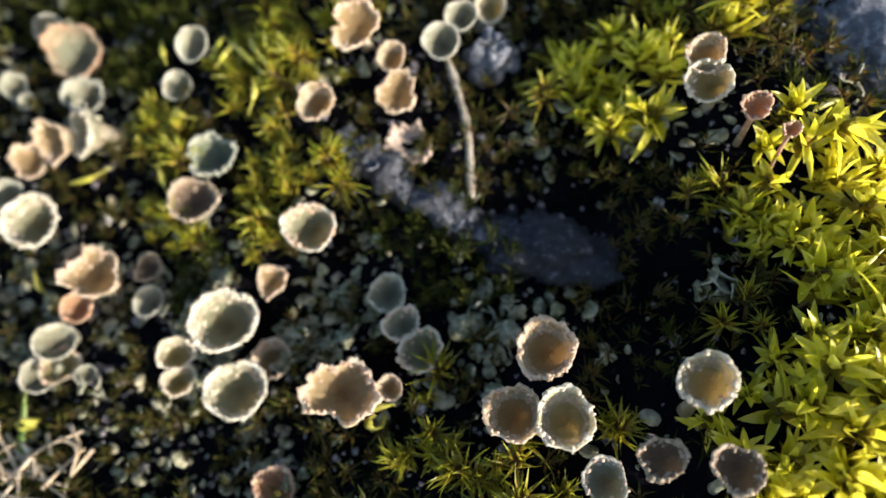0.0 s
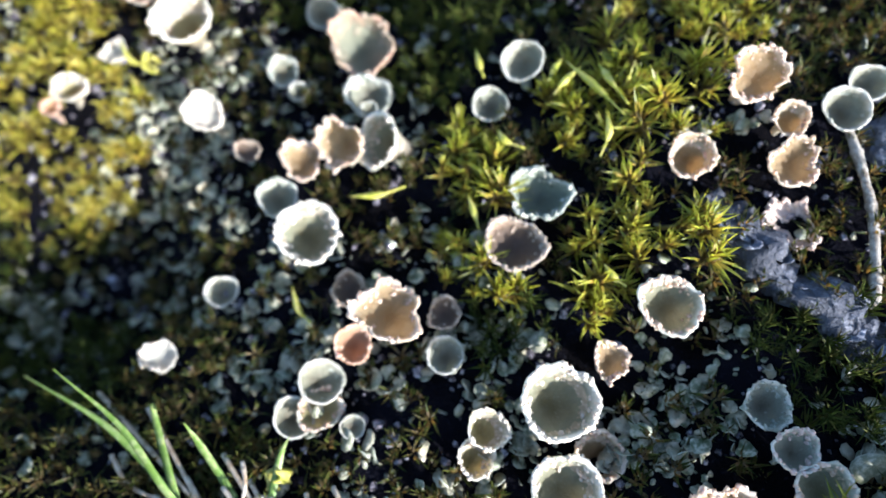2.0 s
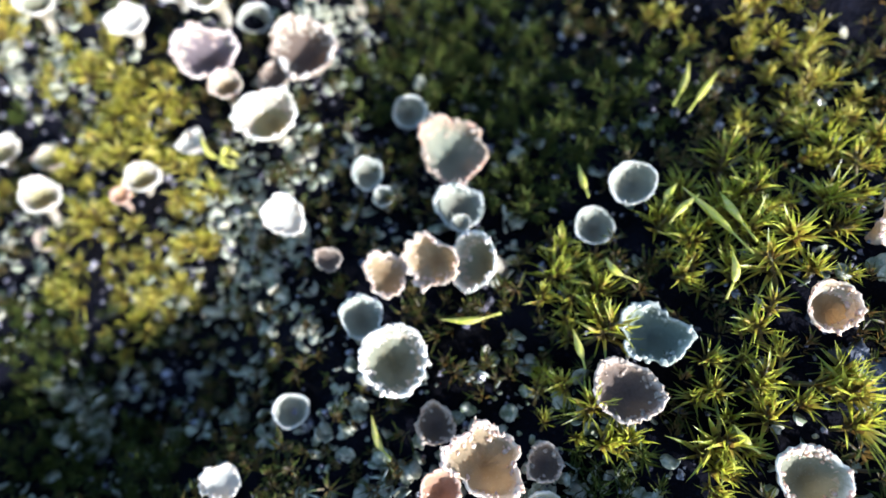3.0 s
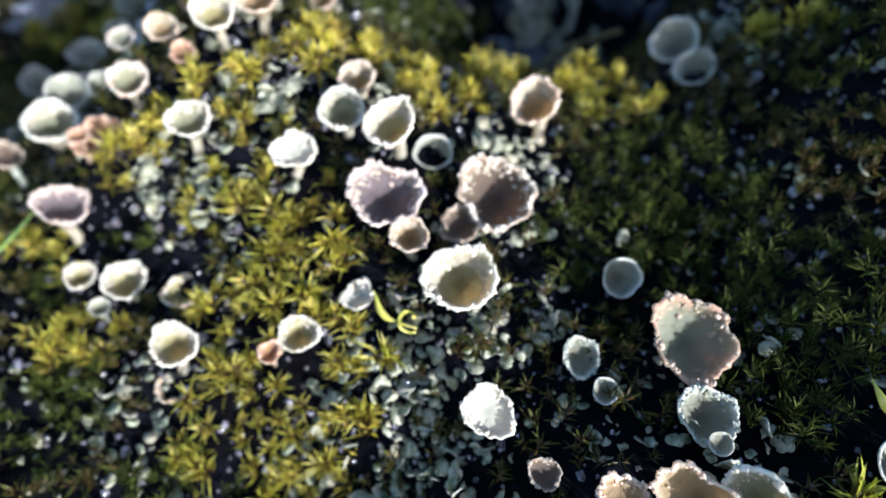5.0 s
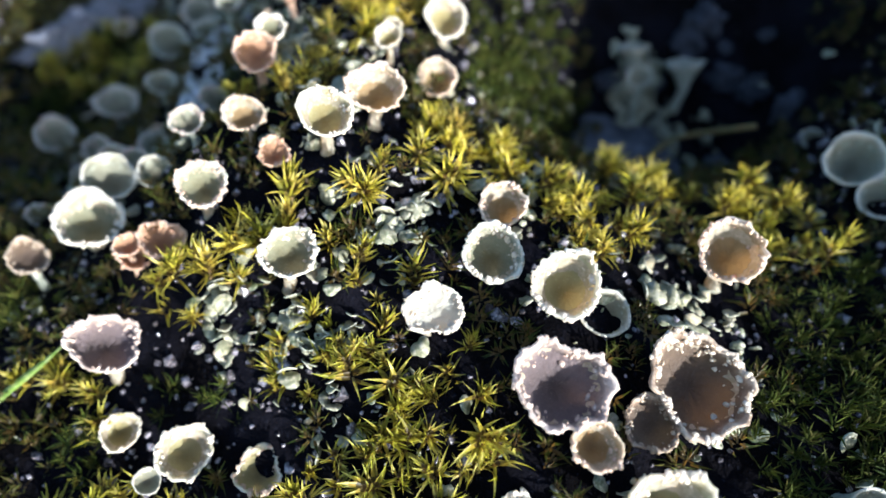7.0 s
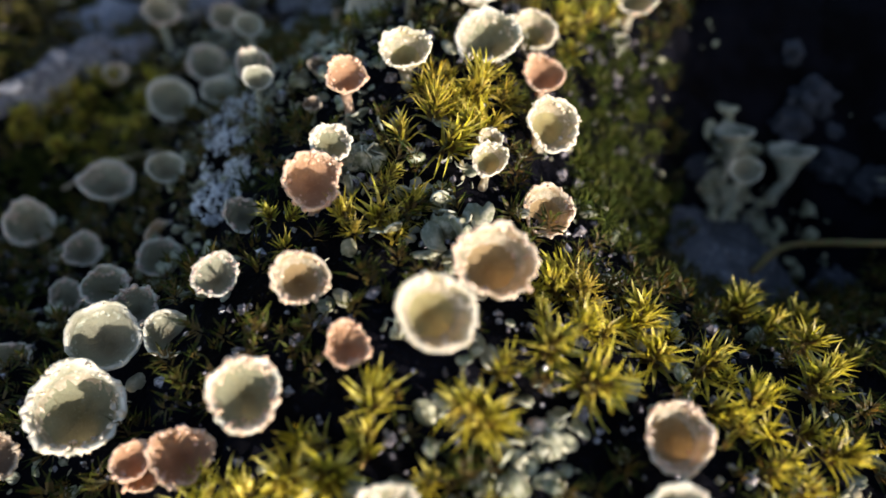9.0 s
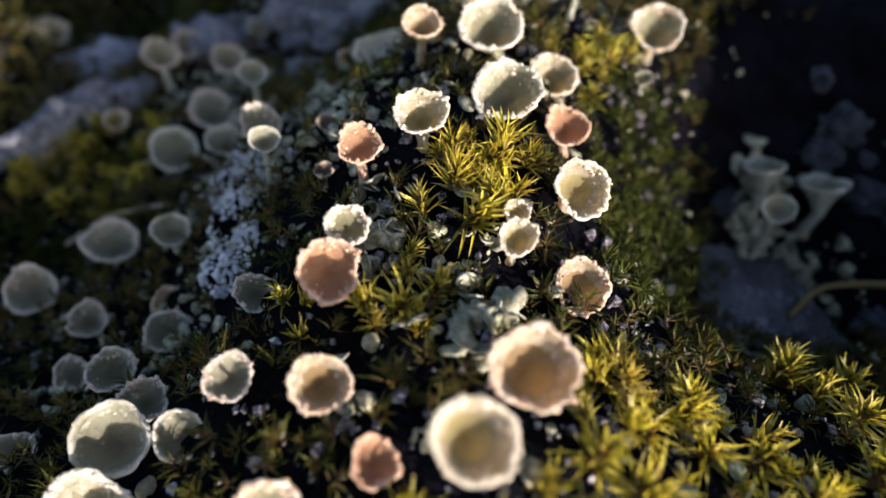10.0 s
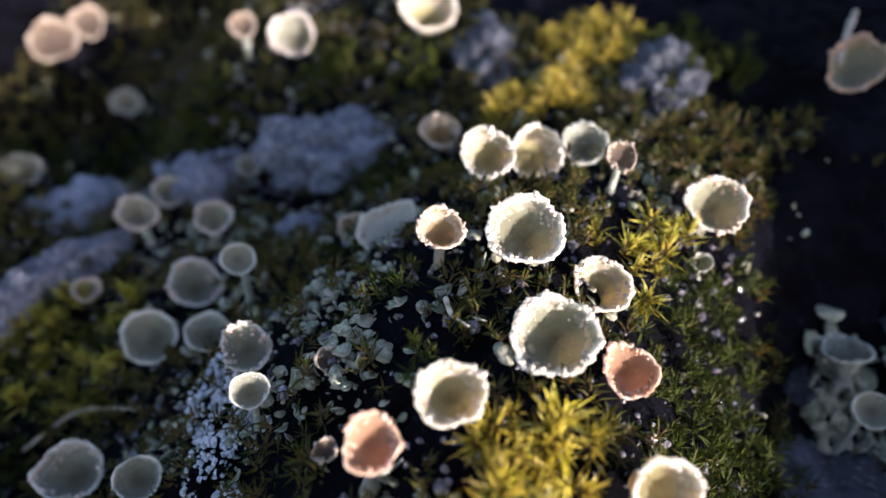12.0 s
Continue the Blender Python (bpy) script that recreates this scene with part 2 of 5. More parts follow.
# ---- helpers ----
def lattice(ix, iy, seed):
    h = np.sin(ix * 127.1 + iy * 311.7 + seed * 74.7) * 43758.5453
    return h - np.floor(h)


def vnoise(x, y, size, seed=0):
    """Smooth value noise from -1 to 1 with features of that size."""
    x, y = np.asarray(x, float) / size, np.asarray(y, float) / size
    ix, iy = np.floor(x), np.floor(y)
    fx, fy = x - ix, y - iy
    fx, fy = fx * fx * (3 - 2 * fx), fy * fy * (3 - 2 * fy)
    a, b = lattice(ix, iy, seed), lattice(ix + 1, iy, seed)
    c, e = lattice(ix, iy + 1, seed), lattice(ix + 1, iy + 1, seed)
    return 2 * (a + (b - a) * fx + (c - a) * fy + (a - b - c + e) * fx * fy) - 1


def mesh_ob(name, verts, faces, mats, parent=None, label="", face_mats=None, smooth=True):
    """One mesh object from millimetres."""
    me = bpy.data.meshes.new(name)
    me.from_pydata(np.asarray(verts, float) * MM, [], faces)
    for m in mats if isinstance(mats, (list, tuple)) else [mats]:
        me.materials.append(m)
    if face_mats is not None:
        me.polygons.foreach_set("material_index", np.asarray(face_mats, dtype=np.int32))
    me.polygons.foreach_set("use_smooth", np.full(len(me.polygons), smooth))
    me.update()
    ob = new(name, me)
    if parent:
        ob.parent = parent
    if label:
        tagged(ob, label)
    return ob


def frame_of(axis):
    """Two directions square to an axis."""
    a = Vector(axis).normalized()
    s = a.cross(Vector((0, 1, 0)) if abs(a.y) < 0.9 else Vector((1, 0, 0))).normalized()
    return np.array(s), np.array(a.cross(s)), np.array(a)


def tube(points, radii, sides=8, cap=True):
    """A tube along points, in millimetres: vertices and faces."""
    points = np.asarray(points, float)
    verts, faces = [], []
    for i, (p, r) in enumerate(zip(points, radii)):
        s, u, _ = frame_of(points[min(i + 1, len(points) - 1)] - points[max(i - 1, 0)])
        for k in range(sides):
            a = 2 * math.pi * k / sides
            verts.append(p + r * (math.cos(a) * s + math.sin(a) * u))
    for i in range(len(points) - 1):
        for k in range(sides):
            k2 = (k + 1) % sides
            faces.append((i * sides + k, i * sides + k2, (i + 1) * sides + k2, (i + 1) * sides + k))
    if cap:
        faces.append(tuple(range((len(points) - 1) * sides, len(points) * sides)))
        faces.append(tuple(range(sides))[::-1])
    return verts, faces


def joined(pieces):
    verts, faces = [], []
    for v, fs in pieces:
        n = len(verts)
        verts.extend(v)
        faces.extend([tuple(i + n for i in f) for f in fs])
    return verts, faces


# ---- the ground: one sheet, a mossy bank with a ridge and hollows ----
MOUNDS = []


def mound(x, y, rise, spread):
    MOUNDS.append((x, y, rise, spread))


PLANE = (-6.03, 0.0844, 0.2050)
mound(-23, 14, 7.4, 14)
mound(-69, 48, -6.3, 20)
mound(7, 42, -9.9, 10)
mound(-30, 41, 3.4, 10)
mound(-8, -31, -7.3, 10)
mound(28, -40, -2.6, 14)
mound(-87, 72, -9.4, 7)
mound(0, 2, 4.8, 10)
mound(-62, 21, -2.6, 10)
mound(-51, 62, -4.7, 7)
mound(4, -25, -4.0, 7)
mound(-25, -12, -2.4, 7)
mound(22, 28, -2.6, 14)
mound(56, -43, -1.7, 10)
mound(-4, 29, -1.4, 7)
mound(46, -14, 1.4, 10)
mound(-19, 51, 2.2, 7)
mound(-70, 31, -3.2, 7)
mound(-44, 18, -3.5, 7)
mound(-40, 29, 2.4, 7)
mound(-61, 66, -3.0, 7)
mound(-23, 28, 2.9, 7)
mound(-18, 7, 3.2, 7)
mound(-3, 39, -4.4, 10)
mound(-2, -23, -2.8, 7)
mound(57, -15, 1.5, 7)
mound(70, -31, -1.8, 7)
mound(22, -20, 1.1, 7)
mound(-32, 10, 2.1, 7)
mound(45, -48, -1.7, 7)
mound(13, -35, -1.8, 10)
mound(21, -2, -1.1, 7)
mound(-25, 43, 4.0, 14)
mound(-63, 32, -2.7, 10)


# rises and dips beside the walk, most added to keep hollows in shade
mound(47, 22, 9, 9)
mound(88, -23, 4.5, 5)
mound(92, -46, 3.5, 7)
mound(-97, 83, -17, 13)
mound(-80, 58, -4, 9)
mound(15, 50, -9, 9)
mound(63, 38, 19, 13)
mound(52, 58, 16, 14)


def far_slope(v):
    return 160.0 * np.tanh(v / 160.0)


def ground_height(x, y, fine=True):
    x, y = np.asarray(x, float), np.asarray(y, float)
    z = PLANE[0] + PLANE[1] * far_slope(x) + PLANE[2] * far_slope(y)
    for mx, my, rise, spread in MOUNDS:
        z = z + rise * np.exp(-((x - mx) ** 2 + (y - my) ** 2) / (2 * spread * spread))
    if fine:
        z = z + 0.6 * vnoise(x, y, 5.0, 1) + 0.45 * vnoise(x, y, 2.1, 2) + 0.35 * vnoise(x, y, 1.1, 3)
        far = np.clip((np.hypot(x, y - 10) - 110) / 200, 0, 1)
        z = z + far * (12 * vnoise(x, y, 90.0, 4) + 25 * vnoise(x, y, 400.0, 5))
    return z


def axis_steps(lo, hi, step):
    inner = np.arange(lo, hi + step / 2, step)
    grow = np.cumsum(step * 1.27 ** np.arange(1, 40))
    return np.concatenate([(lo - grow)[::-1], inner, hi + grow])


def build_ground():
    xs, ys = axis_steps(-100, 96, 0.62), axis_steps(-62, 110, 0.62)
    gx, gy = np.meshgrid(xs, ys)
    gz = ground_height(gx, gy)
    verts = np.stack([gx.ravel(), gy.ravel(), gz.ravel()], 1)
    n, m = len(xs), len(ys)
    i = (np.arange(m - 1)[:, None] * n + np.arange(n - 1)[None]).ravel()
    faces = np.stack([i, i + 1, i + n + 1, i + n], 1).tolist()
    tagged(mesh_ob("ground", verts, faces, SOIL), "damp crumbly soil, near-black with the shade between moss and lichen in its colour", "soil", kind="structure")


build_ground()

# ---- cup lichens ----
GOLD = (1 + math.sqrt(5)) / 2
GRAIN_V = [Vector(v).normalized() for v in ((-1, GOLD, 0), (1, GOLD, 0), (-1, -GOLD, 0), (1, -GOLD, 0), (0, -1, GOLD), (0, 1, GOLD), (0, -1, -GOLD), (0, 1, -GOLD),
                                            (GOLD, 0, -1), (GOLD, 0, 1), (-GOLD, 0, -1), (-GOLD, 0, 1))]
GRAIN_F = ((0, 11, 5), (0, 5, 1), (0, 1, 7), (0, 7, 10), (0, 10, 11), (1, 5, 9), (5, 11, 4), (11, 10, 2), (10, 7, 6), (7, 1, 8),
           (3, 9, 4), (3, 4, 2), (3, 2, 6), (3, 6, 8), (3, 8, 9), (4, 9, 5), (2, 4, 11), (6, 2, 10), (8, 6, 7), (9, 8, 1))
CUP_LOOK = {   # bowl, granules, skin, rim waviness, depth, raggedness, words
    "w": (BOWL_CREAM, RIM_WHITE, CUP_OUT, 0.06, 1.0, 0.11, "pale sunlit cup lichen with a creamy granular rim"),
    "V": (BOWL_SAGE, RIM_WHITE, CUP_OUT, 0.05, 0.85, 0.11, "sage-green cup lichen with a white scalloped granular rim"),
    "g": (BOWL_GREY, RIM_GREY, CUP_OUT_GREY, 0.04, 0.8, 0.05, "grey-green smooth cup lichen with a thin pale rim"),
    "h": (BOWL_GREY, CUP_OUT_GREY, CUP_OUT_GREY, 0.07, 0.8, 0.10, "dull grey cup lichen with an uneven worn rim"),
    "c": (BOWL_GREY, RIM_GREY, CUP_OUT_GREY, 0.03, 0.5, 0.02, "small pale blue-green cup lichen, shallow and smooth"),
    # grey kind dulled to carry the tone of cups standing in shade
    "G": (BOWL_GREY, PINK, CUP_OUT_GREY, 0.07, 0.8, 0.10, "grey cup lichen with a pinkish worn rim, dulled in colour for shade"),
    "m": (BOWL_CHALK, RIM_WHITE, CUP_OUT, 0.10, 0.35, 0.14, "chalky pale cup lichen filled almost to its rim"),
    "t": (BOWL_TAN, RIM_TAN, CUP_OUT, 0.06, 0.95, 0.12, "tan cup lichen with a light granular rim"),
    "T": (BOWL_SAGE, RIM_TAN, CUP_OUT, 0.06, 0.8, 0.12, "tan-rimmed cup lichen with a grey-green bowl"),
    "o": (BOWL_ORANGE, RIM_ORANGE, CUP_OUT_RUST, 0.07, 0.75, 0.14, "orange-brown cup lichen with a grainy rim"),
    "O": (BOWL_RUST, RIM_DULL, CUP_OUT_RUST, 0.09, 0.75, 0.16, "large rust-rimmed cup lichen with a grey-green bowl"),
    "b": (BOWL_BROWN, RIM_DULL, CUP_OUT_GREY, 0.08, 0.55, 0.12, "dull brown shallow cup lichen, weathered"),
    "r": (BOWL_TAN, RIM_TAN, CUP_OUT, 0.13, 0.5, 0.26, "tan cup lichen with a torn, ragged rim"),
    "x": (PINK, PINK, CUP_OUT, 0.16, 0.4, 0.36, "pinkish crumbling cup lichen torn into lobes"),
    "y": (BOWL_CREAM, RIM_TAN, CUP_OUT, 0.10, 0.7, 0.16, "yellowish cup lichen with an uneven rim"),
    "k": (BOWL_TEAL, TEAL, TEAL, 0.14, 0.7, 0.20, "crumbling blue-green cup lichen breaking into lobes"),
    "D": (BOWL_BROWN, RIM_WHITE, CUP_OUT, 0.07, 0.8, 0.20, "large decaying cup lichen with brown inside and a crusted pale rim"),
    "P": (BOWL_MAUVE, PINK, CUP_OUT, 0.10, 0.8, 0.18, "large pinkish-brown cup lichen with a cracked dark inside"),
    "p": (BOWL_MAUVE, PINK, CUP_OUT, 0.08, 0.6, 0.14, "pinkish cup lichen with a dark dry inside"),
}
cup_rng = random.Random(11)
CUP_SPOTS = []


def cup(kind, x, y, z, width, lean_x, lean_y):
    """A stalked cup lichen: stalk from the soil, flaring cup, granules along its rim. x, y, z: the middle of its mouth."""
    bowl_mat, rim_mat, skin, wave, deep, ragged, words = CUP_LOOK[kind]
    rng = cup_rng
    CUP_SPOTS.append((x, y, width))
    r0 = width / 2
    side, up2, axis = frame_of((lean_x, lean_y, 1.0))
    mouth = np.array((x, y, z))
    lx, ly = max(-0.9, min(0.9, lean_x)), max(-0.9, min(0.9, lean_y))
    foot = np.array((x - 1.2 * lx * r0 + rng.uniform(-0.3, 0.3), y - 1.2 * ly * r0 + rng.uniform(-0.3, 0.3), 0.0))
    foot[2] = min(float(ground_height(foot[0], foot[1])) - 0.4, z - 1.9 * r0)
    thing = tagged(new("cup_lichen"), words, "lichen", "cup lichens")
    thing.location = Vector(foot) * MM
    n = 64
    ph = [rng.uniform(0, 6.28) for _ in range(6)]
    seed = rng.uniform(0, 900)
    lobes = int(round(5.2 * width * rng.uniform(0.75, 1.1)))
    scallop = (0.02 + 0.14 * ragged) if kind not in "cg" else 0.012
    frill = [rng.uniform(-1, 1) for _ in range(n)]

    def edge(a):
        big = 1.35 * wave * (math.sin(2 * a + ph[0]) * 0.6 + math.sin(3 * a + ph[1]) * 0.5 + math.sin(5 * a + ph[2]) * 0.3)
        teeth = ragged * float(vnoise(math.cos(a) * 3 + seed, math.sin(a) * 3, 0.55, 5))
        return big, teeth

    # outside from the neck up to the rim, over it, and down the round bowl
    profile = [(0.24, -1.62, 0, 0), (0.31, -1.30, 0, 0), (0.45, -0.92, 0, 0), (0.64, -0.55, 0.1, 0), (0.81, -0.26, 0.4, 0.5), (0.94, -0.07, 0.85, 0.9), (1.0, 0.02, 1, 1),
               (0.985, 0.06, 1, 1), (0.945, 0.07, 1, 1), (0.90, 0.04, 1, 1), (0.86, -0.03, 0.9, 0.8)]
    depth = 0.86 * deep
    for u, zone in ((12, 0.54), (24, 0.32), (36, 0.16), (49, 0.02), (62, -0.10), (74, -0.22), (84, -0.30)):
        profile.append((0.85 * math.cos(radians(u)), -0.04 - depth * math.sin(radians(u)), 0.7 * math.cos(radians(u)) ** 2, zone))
    skin_rows = 4
    verts, faces, fm, zones = [], [], [], []
    for i, (pr, pz, free, zone) in enumerate(profile):
        for k in range(n):
            a = 2 * math.pi * k / n
            big, teeth = edge(a)
            lobe = 0.55 * scallop * float(vnoise(math.cos(a) * width + seed, math.sin(a) * width, 0.34, 9)) + 0.6 * scallop * (abs(math.sin(0.5 * lobes * a + ph[3] + 0.8 * math.sin(3 * a + ph[4]))) - 0.6) * (0.6 + 0.8 * abs(math.sin(1.5 * a + ph[5])))
            r = r0 * pr * (1 + big * (0.3 + 0.7 * free) + 0.5 * teeth * free + 0.02 * rng.uniform(-1, 1) * (1 - 0.5 * free))
            r *= 1 + (lobe + 0.012 * frill[k]) * free ** 3
            h = r0 * (0.02 * frill[(k * 7) % n] * free ** 3 + 0.8 * lobe * free ** 3 + pz + (0.9 * teeth + 0.6 * big) * free * 0.5 + 0.014 * rng.uniform(-1, 1))
            verts.append(mouth + side * r * math.cos(a) + up2 * r * math.sin(a) + axis * h - foot)
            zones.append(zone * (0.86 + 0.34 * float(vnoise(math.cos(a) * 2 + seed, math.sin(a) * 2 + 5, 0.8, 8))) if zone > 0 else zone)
    for i in range(len(profile) - 1):
        for k in range(n):
            k2 = (k + 1) % n
            faces.append((i * n + k, i * n + k2, (i + 1) * n + k2, (i + 1) * n + k))
            fm.append(0 if i < skin_rows else 1)
    verts.append(mouth - axis * r0 * (depth + 0.04) - foot)
    zones.append(-0.32)
    last, b = len(verts) - 1, (len(profile) - 1) * n
    for k in range(n):
        faces.append((b + k, b + (k + 1) % n, last))
        fm.append(1)
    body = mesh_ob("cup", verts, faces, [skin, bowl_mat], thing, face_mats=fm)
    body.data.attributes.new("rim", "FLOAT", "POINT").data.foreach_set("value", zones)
    # stalk
    neck = mouth - axis * r0 * 1.55
    mid = (neck + foot) / 2 + np.array((rng.uniform(-0.25, 0.25), rng.uniform(-0.25, 0.25), 0))
    pts = [foot * (1 - t) ** 2 + 2 * mid * t * (1 - t) + neck * t * t - foot for t in (0, 0.25, 0.5, 0.75, 1.0)]
    sv, sf = tube(pts, [r0 * q * rng.uniform(0.9, 1.1) for q in (0.32, 0.24, 0.22, 0.23, 0.25)], 12)
    mesh_ob("stalk", sv, sf, skin, thing)
    # granules in uneven clusters on and near the rim
    gv, gf = [], []
    ring = math.pi * width / 0.27
    smooth_kind = kind in "cg"
    for j in range(int(ring * (1.2 if smooth_kind else 3.6 + 5 * ragged))):
        a = rng.uniform(0, 2 * math.pi)
        if float(vnoise(math.cos(a) * 4 + seed, math.sin(a) * 4, 0.7, 7)) < rng.uniform(-0.9, 0.5):
            continue
        big, teeth = edge(a)
        q = rng.random()
        pr, pz = rng.uniform(0.85, 1.0), 0.06
        if 0.45 < q < 0.75:                            # on the inner wall
            u = radians(45 * rng.random() ** 1.6)
            pr, pz = 0.84 * math.cos(u), -0.02 - depth * math.sin(u)
        elif q >= 0.75:
            pr = rng.uniform(0.75, 1.0)
            pz = -0.32 + 0.32 * (pr - 0.75) / 0.25
        r = r0 * pr * (1 + big + 0.5 * teeth)
        h = r0 * (pz + (0.9 * teeth + 0.6 * big) * 0.5)
        c = mouth + side * r * math.cos(a) + up2 * r * math.sin(a) + axis * h - foot
        g = (0.04 + (0.08 if smooth_kind else 0.16) * rng.random() ** 1.7) * (0.8 + 0.06 * width)
        nn = len(gv)
        flat = (rng.uniform(0.6, 1.5), rng.uniform(0.6, 1.5), rng.uniform(0.5, 1.0))
        for v in GRAIN_V:
            gv.append(c + (side * v[0] * flat[0] + up2 * v[1] * flat[1] + axis * v[2] * flat[2]) * g * rng.uniform(0.7, 1.25))
        gf.extend([tuple(i + nn for i in f) for f in GRAIN_F])
    if gf:
        mesh_ob("granular_rim", gv, gf, rim_mat, body)
    return thing


cup("g", 20.2, -3.1, -3.0, 3.2, 0.38, -0.76)
cup("O", 25.3, -8.2, -2.4, 6.0, 0.15, -0.52)
cup("h", 18.1, -10.3, -4.3, 2.9, 0.32, -0.54)
cup("g", 40.0, -11.5, -0.6, 3.5, -0.17, -0.71)
cup("g", 37.7, -13.9, -3.3, 3.1, 0.01, -0.44)
cup("h", 26.8, -12.8, -4.3, 4.1, 0.22, -0.43)
cup("r", 25.8, -19.0, -4.1, 4.6, -0.64, -1.23)
cup("V", 29.1, -18.7, -3.7, 4.5, -0.79, -0.72)
cup("r", 22.2, -19.4, -6.0, 3.6, 0.22, -0.32)
cup("k", 42.4, -22.0, -4.5, 4.5, -0.06, -0.33)
cup("b", 41.0, -26.1, -5.7, 4.5, 0.05, -0.22)
cup("V", 24.7, -26.4, -6.5, 5.2, 0.24, -0.29)
cup("h", 21.5, -23.7, -6.0, 3.4, 0.29, -0.33)
cup("r", 32.4, -32.1, -7.2, 5.0, 0.09, -0.12)
cup("b", 36.3, -30.8, -9.0, 2.6, 0.07, -0.20)
cup("g", 36.8, -33.9, -9.6, 2.9, 0.06, -0.17)
cup("o", 29.7, -33.8, -10.0, 3.0, 0.23, -0.20)
cup("g", 27.7, -36.6, -11.2, 3.6, 0.58, -0.07)
cup("g", 25.8, -39.1, -12.9, 3.2, 0.50, -0.09)
cup("y", 27.7, -38.3, -12.7, 3.4, 0.30, -0.18)
cup("w", 40.6, -38.9, -9.7, 3.0, 0.43, -0.10)
cup("w", 40.0, -40.3, -12.0, 2.9, 0.38, -0.05)
cup("c", 30.5, -39.2, -12.8, 1.9, 0.27, -0.17)
cup("V", 45.2, -37.0, -7.8, 5.4, 0.28, -0.21)
cup("V", 46.2, -42.0, -10.3, 4.9, 0.25, -0.13)
cup("t", 48.3, -39.2, -11.2, 3.6, 0.11, -0.17)
cup("r", 48.5, -33.4, -8.2, 2.7, 0.21, -0.18)
cup("T", 52.1, -29.8, -5.8, 4.4, 0.13, -0.34)
cup("r", 55.6, -43.1, -8.2, 5.2, 0.11, -0.10)
cup("h", 58.6, -35.2, -8.1, 3.2, 0.06, -0.22)
cup("G", 59.9, -38.0, -8.0, 2.9, 0.04, -0.18)
cup("T", 61.4, -40.1, -8.4, 3.5, -0.07, -0.19)
cup("t", 59.0, -42.7, -9.1, 2.0, 0.10, -0.16)
cup("t", 70.6, -42.0, -4.5, 4.2, -0.08, -0.17)
cup("t", 68.2, -46.0, -5.4, 3.9, -0.06, -0.10)
cup("w", 71.4, -46.8, -4.2, 3.8, -0.10, -0.12)
cup("w", 79.5, -45.7, -1.2, 3.4, -0.28, -0.12)
cup("b", 76.8, -49.4, -4.0, 2.7, -0.19, -0.04)
cup("G", 73.5, -50.3, -5.4, 2.8, -0.12, 0.02)
cup("b", 80.6, -50.3, -3.0, 2.8, -0.14, -0.09)
cup("o", 49.3, -48.9, -13.4, 3.3, 0.18, -0.09)
cup("g", 63.8, -14.9, -0.4, 3.4, -0.06, -0.55)
cup("g", 65.6, -12.5, 0.1, 2.9, -0.09, -0.59)
cup("w", 68.2, -11.6, -0.0, 2.9, -0.13, -0.60)
cup("r", 56.9, -14.9, 2.2, 4.1, 0.06, -0.66)
cup("t", 59.6, -16.8, -0.0, 2.6, -0.01, -0.53)
cup("r", 59.9, -19.6, -1.5, 3.6, 0.05, -0.58)
cup("t", 52.9, -20.0, -1.2, 3.4, -0.02, -0.43)
cup("x", 60.6, -22.5, -4.7, 3.8, 0.03, -0.39)
cup("t", 83.3, -23.3, 2.9, 2.9, -0.21, -0.50)
cup("w", 83.2, -25.3, 2.2, 3.3, -0.39, -0.43)
cup("o", 85.6, -28.2, 2.4, 2.0, -0.24, -0.42)
cup("o", 87.1, -30.6, 2.5, 1.1, -0.26, -0.39)
cup("m", 12.6, -16.3, -4.3, 3.6, 0.19, -0.61)
cup("b", 17.0, -18.7, -6.2, 2.2, 0.25, -0.36)
cup("m", 12.5, -35.4, -13.9, 2.9, 0.20, -0.15)
cup("g", 16.2, -29.3, -12.7, 2.9, 0.14, -0.23)
cup("c", 27.4, -14.9, -3.9, 1.6, 0.07, -0.40)
cup("g", 20.1, -12.4, -4.7, 1.9, 0.16, -0.41)
cup("w", 8.5, -8.0, -0.8, 5.5, 0.10, -0.37)
cup("D", 9.3, 0.2, 0.8, 6.5, 0.09, -0.50)
cup("P", 1.1, -3.2, 1.8, 5.8, 0.22, -0.47)
cup("g", 3.0, 3.6, 1.2, 3.4, 0.18, -0.55)
cup("w", -3.7, -12.6, -6.0, 3.2, 0.31, -0.32)
cup("o", -6.0, -13.9, -7.6, 1.9, 0.32, -0.29)
cup("m", 0.1, -8.9, -4.4, 2.6, 0.10, -0.25)
cup("w", -22.4, -10.3, -7.4, 3.8, 0.39, -0.21)
cup("m", -7.6, -1.1, 3.0, 3.6, 0.23, -0.43)
cup("w", -14.1, -15.2, -7.6, 3.8, 0.41, -0.27)
cup("t", -15.5, -16.5, -13.0, 2.8, 0.30, -0.17)
cup("w", -28.6, -9.8, -9.1, 2.8, 0.51, -0.18)
cup("g", -25.0, -12.1, -10.0, 1.9, 0.36, -0.18)
cup("y", -17.3, -9.7, -8.3, 3.3, 0.25, -0.04)
cup("t", -15.5, -20.2, -16.7, 3.4, 0.42, -0.23)
cup("b", -20.3, -31.2, -25.0, 4.7, 0.40, -0.11)
cup("b", 28.3, -29.3, -9.7, 3.0, 0.05, -0.18)
cup("t", 46.8, 7.4, 1.1, 4.6, -0.25, -0.77)
cup("b", 53.7, 13.4, 3.1, 3.5, -0.37, -0.85)
cup("w", -18.1, 7.5, 9.9, 3.8, 0.37, -0.56)
cup("t", -16.3, 12.0, 9.6, 4.2, 0.19, -0.48)
cup("t", -5.4, 8.0, 4.8, 3.5, 0.04, -0.41)
